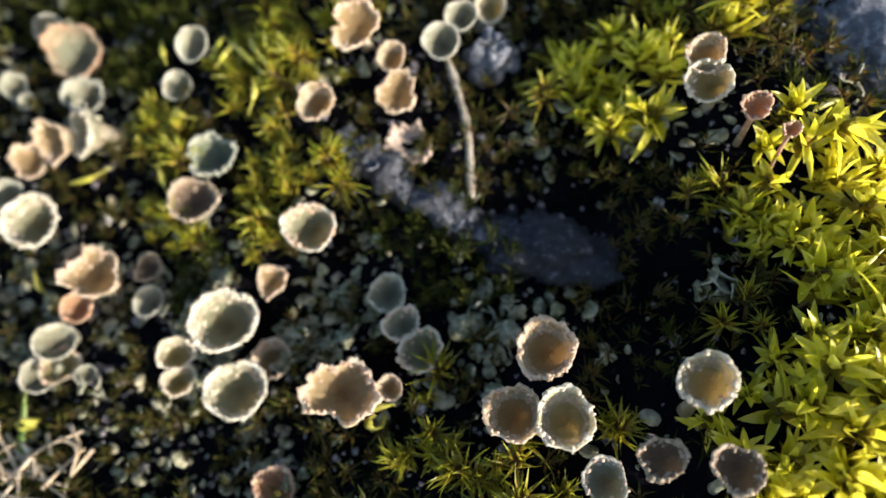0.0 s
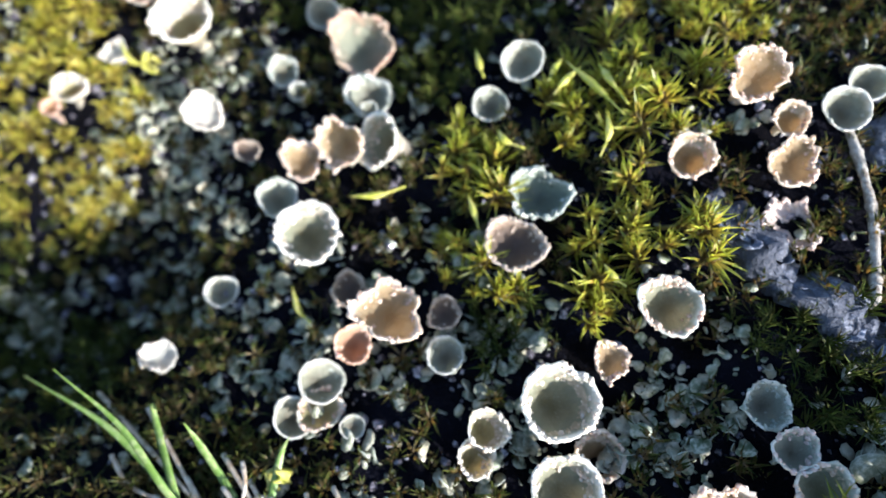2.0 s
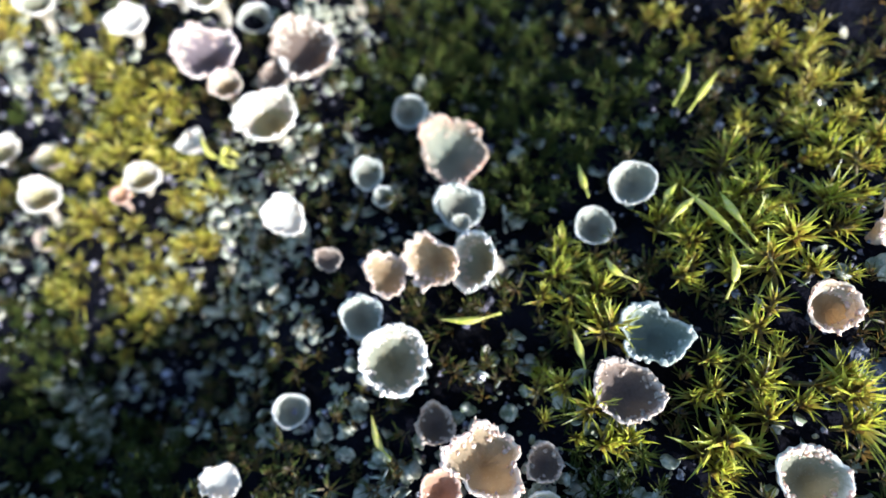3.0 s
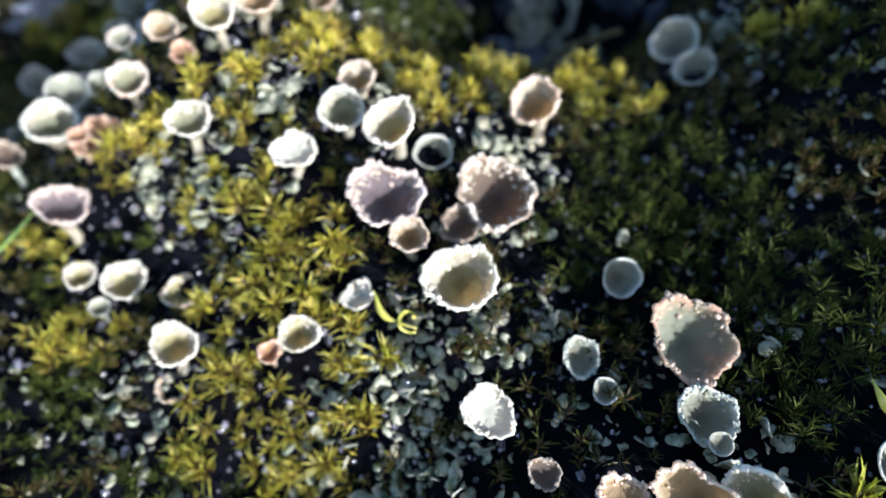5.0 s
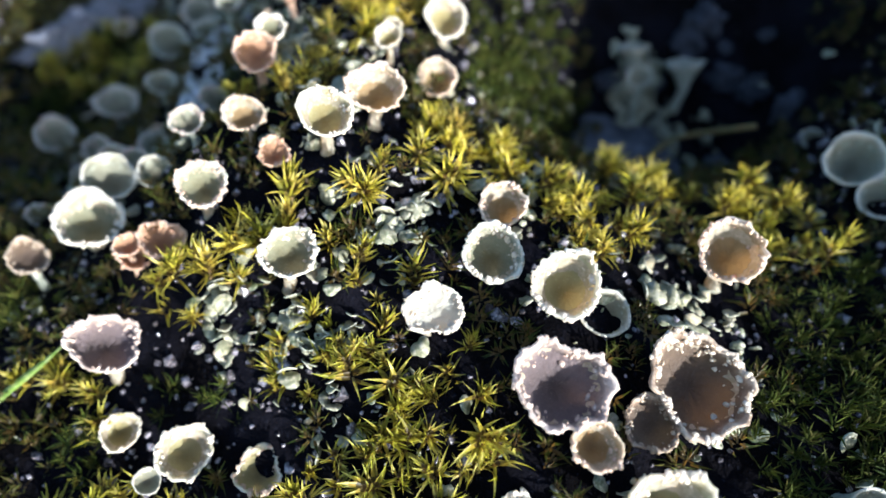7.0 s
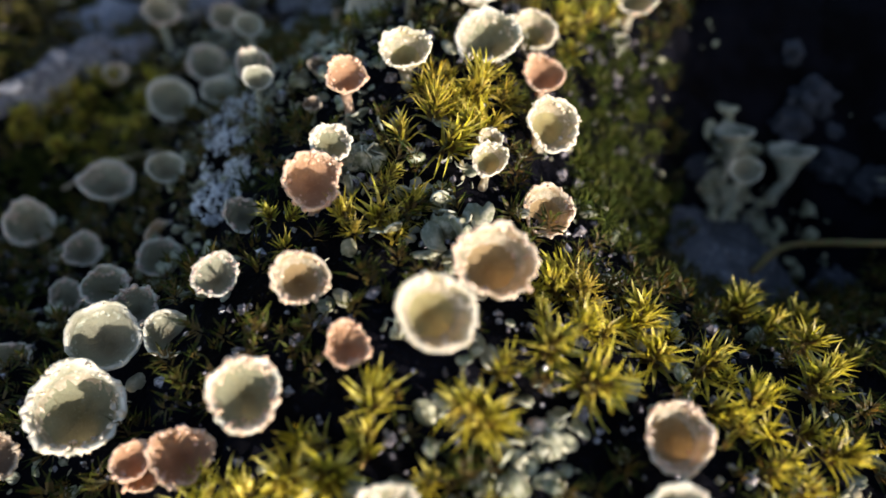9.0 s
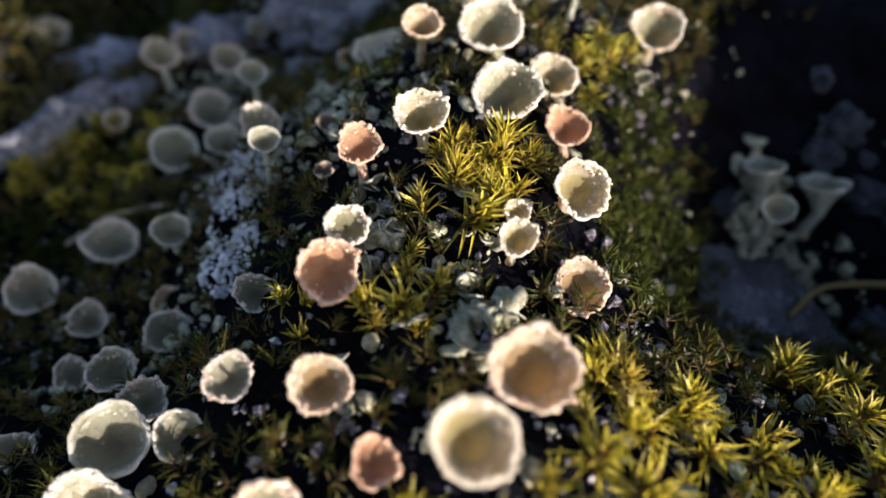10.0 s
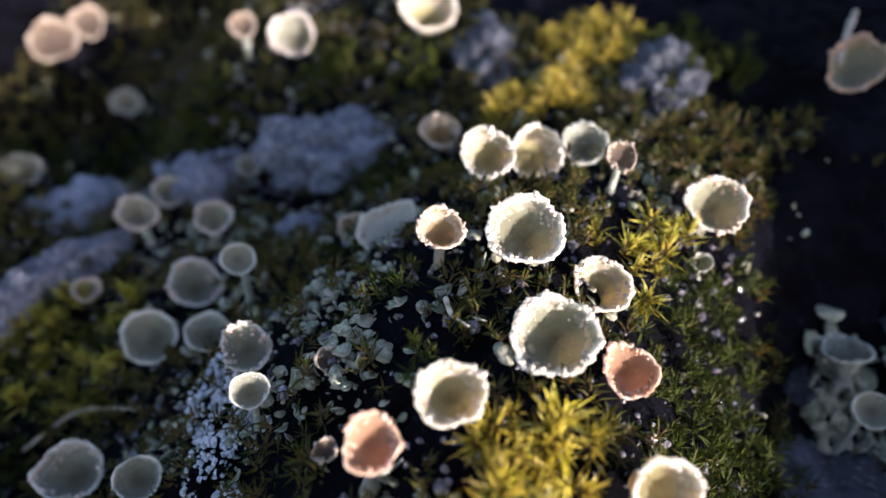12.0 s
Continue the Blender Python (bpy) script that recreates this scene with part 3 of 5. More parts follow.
cup("V", -5.0, 3.5, 4.4, 4.1, 0.14, -0.54)
cup("w", 0.0, 1.8, 5.0, 4.4, -0.01, -0.49)
cup("V", -17.9, -0.1, 3.8, 3.8, 0.35, -0.33)
cup("t", -26.5, 10.1, 6.4, 3.2, 0.35, -0.49)
cup("T", -26.7, 3.7, 4.3, 3.7, 0.36, -0.33)
cup("V", -37.8, 2.5, -1.3, 5.4, 0.33, -0.15)
cup("g", -39.1, 7.0, -0.7, 4.4, 0.45, -0.23)
cup("g", -35.0, 8.0, 0.1, 3.0, 0.48, -0.37)
cup("b", -42.3, -0.7, -4.1, 3.2, 0.48, -0.25)
cup("o", -22.6, 7.3, 5.6, 2.4, 0.27, -0.42)
cup("t", -14.3, 21.1, 6.0, 3.5, 0.19, -0.65)
cup("w", -18.6, 20.8, 9.2, 2.3, 0.16, -0.64)
cup("w", -19.1, 23.3, 8.9, 1.6, 0.08, -0.60)
cup("o", -28.2, 15.7, 8.5, 3.6, 0.37, -0.62)
cup("V", -28.2, 18.6, 9.3, 2.5, 0.34, -0.62)
cup("w", -15.4, 27.2, 8.6, 3.9, 0.44, -0.86)
cup("c", 3.7, 45.4, -3.1, 3.0, -0.21, -0.66)
cup("t", 10.5, 9.9, 3.5, 4.6, -0.16, -0.57)
cup("p", -30.3, -6.3, -3.5, 4.7, 0.40, -0.07)
cup("o", -32.7, 0.9, -2.3, 2.7, 0.38, -0.16)
cup("o", -30.0, 1.5, -0.3, 3.3, 0.36, -0.21)
cup("o", -32.6, 0.6, -0.9, 2.1, 0.24, -0.13)
cup("y", -22.2, -3.0, -5.1, 2.5, 0.30, -0.26)
cup("b", 6.9, -2.4, -1.0, 3.4, -0.04, -0.27)
cup("g", 22.4, 28.0, 1.5, 5.1, -0.34, -0.65)
cup("g", 24.7, 24.6, 0.5, 4.2, -0.43, -0.67)
cup("g", 22.1, 38.4, -3.1, 2.2, -0.26, -0.81)
cup("g", -57.6, 39.6, -6.6, 5.1, 0.31, -0.62)
cup("G", -57.2, 27.3, -8.9, 5.0, 0.22, -0.24)
cup("G", -32.0, 10.0, 4.6, 2.7, 0.35, -0.36)
cup("G", -35.4, 18.3, 1.2, 2.8, 0.36, -0.44)
cup("G", -49.7, 6.9, -8.1, 2.6, 0.47, -0.27)
cup("G", -54.7, 6.6, -11.5, 2.4, 0.59, -0.32)
cup("G", -56.2, 45.8, -5.1, 5.1, 0.36, -0.36)
cup("G", -42.5, 33.7, 3.7, 3.5, 0.31, -0.48)
cup("g", -39.6, 29.4, 5.5, 2.4, 0.35, -0.39)
cup("G", -69.5, 45.1, -8.9, 2.7, 0.56, -0.51)
cup("G", -120.3, 79.0, -27.8, 7.9, 0.76, -0.60)
cup("G", -53.5, 18.9, -9.4, 3.2, 0.41, -0.29)
cup("G", -61.5, 20.9, -10.5, 4.5, 0.49, -0.31)
cup("G", -44.6, 12.7, -4.2, 3.3, 0.36, -0.26)
cup("G", -50.6, 13.6, -8.7, 2.7, 0.36, -0.19)
cup("G", -39.2, 10.1, -1.3, 2.9, 0.25, -0.13)
cup("G", -43.8, 17.8, -5.8, 3.6, 0.34, -0.30)
cup("t", -47.2, 21.8, -7.9, 2.5, 0.36, -0.33)
cup("g", -48.6, 26.3, -4.0, 3.2, 0.38, -0.37)
cup("c", -48.4, 43.0, 2.4, 2.9, 0.31, -0.47)
cup("G", -57.7, 52.8, -2.6, 3.8, 0.51, -0.58)
cup("G", -66.2, 51.9, -3.2, 4.0, 0.60, -0.51)
cup("G", -67.2, 58.4, -5.0, 3.7, 0.54, -0.48)
cup("c", -61.0, 65.8, -5.2, 3.0, 0.44, -0.67)
cup("g", -51.0, 39.7, -4.0, 3.9, 0.15, -0.30)
cup("c", -43.6, 49.3, -0.6, 2.2, 0.24, -0.46)
cup("o", -30.1, 25.5, 9.9, 3.0, 0.21, -0.42)
cup("w", -26.8, 28.4, 11.3, 3.6, 0.11, -0.49)
cup("V", -22.1, 34.3, 10.5, 5.0, -0.06, -0.61)
cup("w", -19.3, 41.5, 8.4, 4.0, 0.06, -0.61)
cup("o", -17.3, 34.9, 8.1, 3.3, 0.06, -0.59)
cup("V", -25.0, 41.9, 11.7, 5.1, 0.00, -0.65)
cup("t", -30.5, 40.9, 11.4, 3.2, 0.12, -0.49)
cup("m", -36.6, 48.0, 4.3, 5.4, 0.14, -0.36)
cup("t", -40.9, 50.8, 1.0, 3.5, 0.22, -0.50)
cup("w", -29.4, 51.6, 10.9, 4.3, -0.03, -0.91)
cup("w", -25.7, 53.9, 10.2, 4.6, 0.42, -0.95)
cup("t", -36.1, 63.4, 5.2, 4.0, 0.14, -0.62)
cup("b", -19.2, 51.1, 12.7, 2.3, -0.04, -0.85)
cup("h", -21.9, 56.7, 10.1, 4.0, -0.08, -0.59)
cup("T", -11.3, 51.8, 9.4, 4.6, -0.03, -0.87)
cup("c", -11.5, 49.2, 5.6, 1.6, -0.15, -0.66)
cup("b", -35.4, 32.7, 5.8, 2.2, 0.18, -0.32)
cup("b", -33.3, 26.4, 6.3, 1.4, 0.15, -0.23)
cup("o", -12.1, 6.9, 3.8, 1.0, 0.07, -0.38)
cup("t", 3.7, -5.5, 0.1, 3.1, 0.17, -0.41)
# far cups: the dull kinds among them dim these in place of shade
cup("G", -59.9, 79.8, 6.2, 5.8, 0.24, -1.22)
cup("b", -108.5, 89.6, -4.2, 7.4, 0.72, -0.70)
cup("h", -95.0, 86.0, -11.6, 4.6, 0.59, -0.66)
cup("b", -105.1, 94.3, -2.7, 5.6, 0.71, -0.74)
cup("O", 2.7, 74.8, 12.6, 5.6, -0.27, -0.93)
cup("w", -42.9, 84.0, 10.0, 7.0, 0.30, -0.60)
cup("h", -93.6, 62.8, -9.7, 4.6, 0.62, -0.54)
cup("b", -67.5, 81.0, 6.0, 3.7, 0.30, -0.60)
cup("h", 2.4, 50.5, -2.1, 4.0, -0.25, 0.25)
cup("h", 9.1, 52.1, -3.8, 4.4, -0.25, 0.25)


CUP_CELLS = {}
for cx, cy, cw in CUP_SPOTS:
    for ci in range(-1, 2):
        for cj in range(-1, 2):
            CUP_CELLS.setdefault((int(cx // 5) + ci, int(cy // 5) + cj), []).append((cx, cy, cw))


def under_cup(x, y, share=0.5):
    """Whether a place lies below the mouth of a cup."""
    return any(math.hypot(x - a, y - 0.25 * w - b) < share * w + 0.5 for a, b, w in CUP_CELLS.get((int(x // 5), int(y // 5)), ()))


def before_cup(x, y):
    """Whether a tall shoot here would stand over the mouth of a cup."""
    return any(math.hypot(x - a, y + 0.45 * w - b) < 0.45 * w + 0.4 for a, b, w in CUP_CELLS.get((int(x // 5), int(y // 5)), ()))


# ---- moss ----
PATCHES = []


def moss_patch(kind, x, y, radius):
    PATCHES.append((kind, x, y, radius))


moss_patch("L", 78, -20, 5.1)
moss_patch("L", 88, -34, 3.6)
moss_patch("L", 92, -32, 3.6)
moss_patch("L", 90, -41, 3.7)
moss_patch("L", 83, -48, 4.6)
moss_patch("L", 88, -45, 4.2)
moss_patch("L", 86, -50, 3.4)
moss_patch("B", 81, -14, 2.8)
moss_patch("B", 88, -16, 3.2)
moss_patch("B", 49, -12, 4.7)
moss_patch("B", 52, -18, 3.0)
moss_patch("B", 50, -24, 5.4)
moss_patch("B", 47, -29, 2.4)
moss_patch("B", 37, -27, 2.6)
moss_patch("B", 62, -46, 2.9)
moss_patch("B", 67, -49, 3.5)
moss_patch("D", 63, -32, 5.0)
moss_patch("D", 67, -34, 3.1)
moss_patch("D", 40, -31, 5.0)
moss_patch("B", 36, -18, 2.7)
moss_patch("B", 46, -15, 3.1)
moss_patch("D", 90, -26, 2.5)
moss_patch("D", 79, -42, 3.1)
moss_patch("D", 80, -48, 2.2)
moss_patch("M", -4, -8, 6.6)
moss_patch("M", -4, -17, 6.9)
moss_patch("M", -7, -20, 5.1)
moss_patch("D", 60, -30, 3.8)
moss_patch("D", 64, -33, 3.7)
moss_patch("D", 5, -34, 3.4)
moss_patch("M", -4, -15, 7.7)
moss_patch("M", -1, -18, 5.0)
moss_patch("M", -9, -7, 7.1)
moss_patch("M", -15, -4, 3.9)
moss_patch("D", -11, -24, 4.5)
moss_patch("D", 39, -0, 6.9)
moss_patch("D", 33, -7, 4.8)
moss_patch("D", 26, 3, 6.5)
moss_patch("M", 53, -1, 6.9)
moss_patch("D", 5, -33, 4.0)
moss_patch("B", 38, -21, 2.5)
moss_patch("B", 53, -18, 2.7)
moss_patch("B", 40, -28, 3.2)
moss_patch("B", 50, -22, 3.4)
moss_patch("B", 48, -30, 2.2)
moss_patch("B", 46, -13, 3.4)
moss_patch("B", 51, -11, 3.3)
moss_patch("B", 57, -6, 4.3)
moss_patch("M", -7, -8, 4.9)
moss_patch("M", -2, -15, 5.2)
moss_patch("M", 2, -14, 3.8)
moss_patch("M", -11, -17, 4.5)
moss_patch("M", -31, -7, 4.7)
moss_patch("D", -31, -11, 3.1)
moss_patch("M", -9, -10, 3.1)
moss_patch("M", -27, -1, 3.6)
moss_patch("Y", -10, 15, 3.2)
moss_patch("Y", 1, 14, 5.8)
moss_patch("Y", 3, 26, 3.8)
moss_patch("Y", -5, 17, 3.9)
moss_patch("Y", -17, 5, 2.9)
moss_patch("M", -12, 1, 2.8)
moss_patch("M", 17, 20, 5.0)
moss_patch("D", 20, 10, 5.8)
moss_patch("D", 27, 5, 6.8)
moss_patch("D", 17, -0, 4.4)
moss_patch("D", 25, -0, 5.6)
moss_patch("D", 31, 3, 4.2)
moss_patch("D", 34, -4, 3.8)
moss_patch("D", 32, -9, 4.7)
moss_patch("Y", 36, 30, 6.1)
moss_patch("D", 36, 22, 5.1)
moss_patch("D", 24, 16, 4.7)
moss_patch("D", -9, 29, 5.2)
moss_patch("M", -26, -15, 4.4)
moss_patch("D", -25, -20, 5.5)
moss_patch("M", -11, -3, 3.7)
moss_patch("D", -8, 39, 5.2)
moss_patch("D", -12, 38, 3.8)
moss_patch("D", -70, 38, 7.9)
moss_patch("D", -75, 38, 4.3)
moss_patch("Y", -25, 17, 2.7)
moss_patch("Y", -23, 27, 4.4)
moss_patch("Y", -12, 13, 3.3)
moss_patch("Y", -8, 17, 2.4)
moss_patch("Y", 4, 24, 4.6)
moss_patch("Y", -2, 16, 2.4)
moss_patch("Y", 8, 20, 3.4)
moss_patch("Y", -19, 6, 2.0)
moss_patch("Y", -16, 6, 1.9)
moss_patch("Y", -25, 2, 2.4)
moss_patch("Y", 14, 22, 3.5)
moss_patch("D", -69, 27, 5.3)
moss_patch("D", -56, 13, 3.1)
moss_patch("G", -22, 27, 3.1)
moss_patch("G", -23, 24, 2.0)
moss_patch("G", -29, 15, 1.8)
moss_patch("G", -24, 16, 2.1)
moss_patch("G", -11, 16, 2.3)
moss_patch("D", -11, 41, 2.8)
moss_patch("D", -8, 34, 3.5)
moss_patch("D", -70, 39, 5.7)
moss_patch("D", -40, 48, 2.7)
moss_patch("D", -38, 22, 2.0)
moss_patch("G", -24, 29, 2.6)
moss_patch("G", -22, 28, 2.2)
moss_patch("M", -19, 45, 2.4)
moss_patch("M", -16, 46, 2.5)
moss_patch("G", -28, 72, 6.1)
moss_patch("G", -22, 81, 7.1)
moss_patch("D", -43, 77, 5.4)
moss_patch("D", -95, 70, 9.3)
moss_patch("M", -67, 40, 6.8)
moss_patch("M", -71, 38, 5.1)
moss_patch("D", -11, 43, 3.3)
moss_patch("D", -42, 60, 4.1)
moss_patch("D", -4, 41, 3.4)
# dark moss laid here to stand in for the shade of the pit
moss_patch("D", -8, -33, 6.4)
moss_patch("D", 4, -37, 5.6)
moss_patch("D", -14, -28, 5.3)
moss_patch("D", -3, -33, 5.0)
moss_patch("D", -4, -21, 3.3)
moss_patch("D", -71, 73, 7.3)
moss_patch("D", -89, 80, 7.3)
moss_patch("D", -56, 78, 5.7)
moss_patch("D", -11, 81, 7.4)
moss_patch("D", -9, 50, 3.1)
moss_patch("D", -8, 46, 3.5)
moss_patch("D", -14, 43, 2.4)
moss_patch("D", -9, 40, 3.3)
moss_patch("D", -7, 46, 3.0)
moss_patch("D", -12, 46, 2.9)
moss_patch("M", -16, 48, 2.5)
moss_patch("D", -33, 39, 1.9)
moss_patch("D", -35, 35, 1.8)
moss_patch("D", -29, 32, 1.3)
moss_patch("D", -33, 20, 1.8)
moss_patch("B", 87, -29, 2.5)
moss_patch("B", 79, -16, 2.8)
moss_patch("B", 73, -19, 2.4)
moss_patch("M", 51, 5, 5.2)
moss_patch("M", 43, 9, 4.1)
moss_patch("L", 87, -18, 2.2)
moss_patch("L", 89, -28, 2.9)
moss_patch("Y", -24, 4, 1.7)
moss_patch("Y", -20, 5, 1.9)
moss_patch("Y", -16, 7, 1.9)
moss_patch("Y", -24, 25, 2.3)
moss_patch("Y", -10, 15, 2.9)
moss_patch("M", -6, 15, 2.9)
moss_patch("Y", -17, 6, 2.2)
moss_patch("Y", -21, 2, 2.2)
moss_patch("G", -23, 31, 2.7)
moss_patch("G", -24, 24, 1.5)
moss_patch("G", -23, 28, 2.3)
moss_patch("M", -32, 16, 1.8)
moss_patch("M", -5, -8, 2.9)
moss_patch("M", -8, -5, 2.6)
moss_patch("Y", 63, -46, 2.8)
moss_patch("Y", 67, -49, 1.9)
moss_patch("B", 62, -43, 1.7)
moss_patch("B", 72, -50, 2.2)
moss_patch("B", 75, -46, 1.9)
moss_patch("L", 86, -34, 2.4)
moss_patch("L", 90, -31, 3.5)
moss_patch("L", 91, -37, 4)
moss_patch("L", 91, -44, 5)
moss_patch("L", 86, -49, 3.5)
moss_patch("L", 91, -50, 4)
moss_patch("B", 84, -31, 3)
moss_patch("B", 85, -40, 2.5)
moss_patch("Y", 40, -28, 2.0)
moss_patch("Y", 38, -19, 1.5)
moss_patch("Y", 52, -13, 2.6)
moss_patch("Y", 53, -18, 2.0)
moss_patch("M", -36, -8, 3.5)
moss_patch("M", -32, -14, 3.5)
moss_patch("M", -24, -14, 3.0)
moss_patch("D", -28, -7, 3.0)
moss_patch("D", -22, -7, 2.5)
moss_patch("D", -42, -2, 3.0)
moss_patch("M", -75, 36, 3.0)
moss_patch("M", -72, 40, 4.0)
MOSS_LOOK = {   # leaf length, leaf width, leaves, shoot height, spacing
    "L": (2.9, 0.66, 19, 1.9, 1.5),
    "B": (2.2, 0.26, 34, 2.1, 1.5),
    "Y": (2.15, 0.27, 40, 2.4, 1.9),
    "G": (1.9, 0.17, 40, 2.2, 1.25),
    "M": (1.9, 0.24, 34, 2.3, 1.5),
    "D": (1.25, 0.13, 20, 1.8, 0.95),
    "F": (1.3, 0.18, 13, 1.5, 1.7),
}


def leaf(base, way, length, width, droop, side_roll, bend=0.0, plain=False, broad=False):
    """A folded, pointed moss leaf: vertices and faces."""
    w = np.array(Vector(way).normalized())
    s = np.cross(w, (0, 0, 1.0))
    s = s / max(1e-6, np.linalg.norm(s))
    n = np.cross(s, w)
    s0, n0 = s, n
    s, n = s * math.cos(side_roll) + n * math.sin(side_roll), n * math.cos(side_roll) - s * math.sin(side_roll)
    verts, faces = [], []
    steps = ((0.0, 0.7), (0.4, 1.0)) if plain else ((0.0, 0.6), (0.3, 1.0), (0.62, 0.88), (0.86, 0.45)) if broad else ((0.0, 0.85), (0.22, 1.0), (0.52, 0.68), (0.8, 0.30))
    for t, wd in steps:
        p = base + w * length * t - n0 * droop * length * t * t + s0 * bend * length * t * t
        e = 0.5 * width * wd
        verts += [p - s * e + n * e * 0.55, p - n * 0.02, p + s * e + n * e * 0.55]
    verts.append(base + w * length - n0 * droop * length + s0 * bend * length)
    for i in range(len(steps) - 1):
        a = 3 * i
        faces += [(a, a + 1, a + 4, a + 3), (a + 1, a + 2, a + 5, a + 4)]
    e = 3 * len(steps)
    faces += [(e - 3, e - 2, e), (e - 2, e - 1, e)]
    return verts, faces


def rosette(kind, rng, size=1.0):
    """A tuft of leaves round the tip of a shoot, more open or more closed, its leaves bent each its own way."""
    length, width, count, height, _ = MOSS_LOOK[kind]
    pieces = []
    low, span = rng.uniform(16, 46), rng.uniform(40, 55)
    tip = (rng.uniform(-0.5, 0.5), rng.uniform(-0.5, 0.5))
    count = int(count * rng.uniform(0.75, 1.15))
    for k in range(count):
        up = k / count                                # low outer leaves first, upright inner ones last
        az = k * 2.399 + rng.uniform(-0.6, 0.6)
        el = radians(min(88, low + span * up ** 1.2 + rng.gauss(0, 13)))
        way = (math.cos(az) * math.cos(el) + 0.35 * tip[0], math.sin(az) * math.cos(el) + 0.35 * tip[1], math.sin(el))
        base = np.array((0.14 * math.cos(az) + tip[0] * 0.6 * up, 0.14 * math.sin(az) + tip[1] * 0.6 * up, height * (0.35 + 0.65 * up))) * size
        curl = rng.gauss(-0.12, 0.22) if rng.random() < 0.6 else rng.uniform(0.2, 0.6)
        pieces.append(leaf(base, way, size * length * rng.uniform(0.55, 1.12) * (1 - 0.30 * up), size * width * rng.uniform(0.75, 1.25),
                           curl, rng.uniform(-0.9, 0.9), rng.gauss(0, 0.12 if kind in "YG" else 0.2), kind in "FD", kind == "L"))
    return joined(pieces)


SCALE_PATCHES = []


def scale_patch(x, y, radius, size):
    SCALE_PATCHES.append((x, y, radius, size))


scale_patch(67, -37, 4.0, 0.8)
scale_patch(34, -37, 7.6, 0.8)
scale_patch(54, -39, 4.6, 0.7)
scale_patch(74, -40, 3.7, 0.8)
scale_patch(40, -30, 5.1, 0.7)
scale_patch(24, -31, 5.4, 0.8)
scale_patch(39, -44, 7.2, 0.8)
scale_patch(48, -47, 4.6, 0.8)
scale_patch(80, -23, 2.7, 1.3)
scale_patch(66, -38, 3.5, 1.3)
scale_patch(83, -37, 1.6, 1.5)
scale_patch(78, -37, 1.7, 1.2)
scale_patch(56, -33, 3.8, 0.6)
scale_patch(29, -15, 4.5, 0.8)
scale_patch(84, -25, 2.6, 0.9)
scale_patch(55, -16, 3.0, 0.7)
scale_patch(72, -23, 2.8, 0.8)
scale_patch(12, -8, 4.7, 0.6)
scale_patch(10, -18, 6.2, 0.7)
scale_patch(13, -23, 5.0, 0.8)
scale_patch(33, -26, 4.2, 0.8)
scale_patch(20, -14, 3.9, 0.6)
scale_patch(17, -28, 3.7, 0.7)
scale_patch(6, -28, 4.8, 0.9)
scale_patch(10, -3, 2.7, 0.5)
scale_patch(-6, -31, 3.3, 1.4)
scale_patch(22, -35, 5.1, 0.8)
scale_patch(27, -27, 3.5, 0.8)
scale_patch(13, -6, 3.8, 0.8)
scale_patch(8, -13, 4.9, 0.8)
scale_patch(15, -14, 3.9, 0.8)
scale_patch(-14, -3, 5.7, 0.7)
scale_patch(-20, -2, 4.5, 0.8)
scale_patch(2, 8, 2.9, 0.7)
scale_patch(8, 8, 3.0, 1.0)
scale_patch(-10, 5, 2.9, 0.6)
scale_patch(13, 6, 2.9, 0.6)
scale_patch(3, -10, 3.4, 0.7)
scale_patch(10, -9, 2.9, 0.8)
scale_patch(28, 32, 4.2, 1.1)
scale_patch(8, 47, 7.7, 0.9)
scale_patch(-18, -1, 3.9, 1.1)
scale_patch(-18, -19, 4.6, 0.7)
scale_patch(-50, 32, 4.9, 0.5)
scale_patch(-43, 23, 3.7, 0.5)
scale_patch(-24, 19, 3.3, 0.8)
scale_patch(-21, 24, 3.0, 0.7)
scale_patch(-17, 5, 2.0, 0.9)
scale_patch(-11, 7, 3.3, 0.9)
scale_patch(-23, -1, 3.4, 0.8)
scale_patch(-50, 14, 3.6, 0.7)
scale_patch(-26, 21, 2.1, 1.3)
scale_patch(-25, 12, 2.2, 0.6)
scale_patch(8, 10, 2.5, 1.0)
scale_patch(6, 50, 5.1, 1.2)
scale_patch(-22, 3, 2.7, 0.8)
scale_patch(-30, 25, 2.9, 0.9)
scale_patch(-23, 21, 2.9, 0.8)
scale_patch(-20, 18, 2.4, 1.2)
scale_patch(-21, 15, 2.3, 1.1)
scale_patch(-28, 19, 2.0, 0.8)
scale_patch(-46, 26, 3.7, 0.6)
scale_patch(-44, 18, 3.4, 0.8)
scale_patch(5, 49, 4.8, 1.2)
scale_patch(-27, 21, 2.0, 1.3)
scale_patch(-43, 31, 3.7, 0.6)
scale_patch(-20, 14, 1.7, 1.4)
scale_patch(-32, 26, 1.9, 1.0)
scale_patch(-38, 41, 5.1, 0.7)
scale_patch(-40, 29, 3.6, 0.5)
scale_patch(-48, 29, 3.8, 0.5)
scale_patch(-48, 57, 4.9, 0.7)
scale_patch(-50, 42, 4.1, 0.7)
scale_patch(-31, 30, 1.9, 0.7)
scale_patch(-31, 26, 1.8, 1.1)
scale_patch(-16, 55, 3.3, 0.8)
scale_patch(-61, 52, 5.5, 0.8)
scale_patch(3, 51, 3.8, 1.3)
scale_patch(-37, 33, 3.3, 0.6)
scale_patch(-33, 32, 2.7, 0.6)
scale_patch(-41, 38, 3.4, 0.6)
scale_patch(-32, 35, 2.9, 0.7)
scale_patch(-35, 35, 2.2, 0.8)
scale_patch(-41, 34, 2.8, 0.6)
scale_patch(-31, 38, 2.3, 0.6)
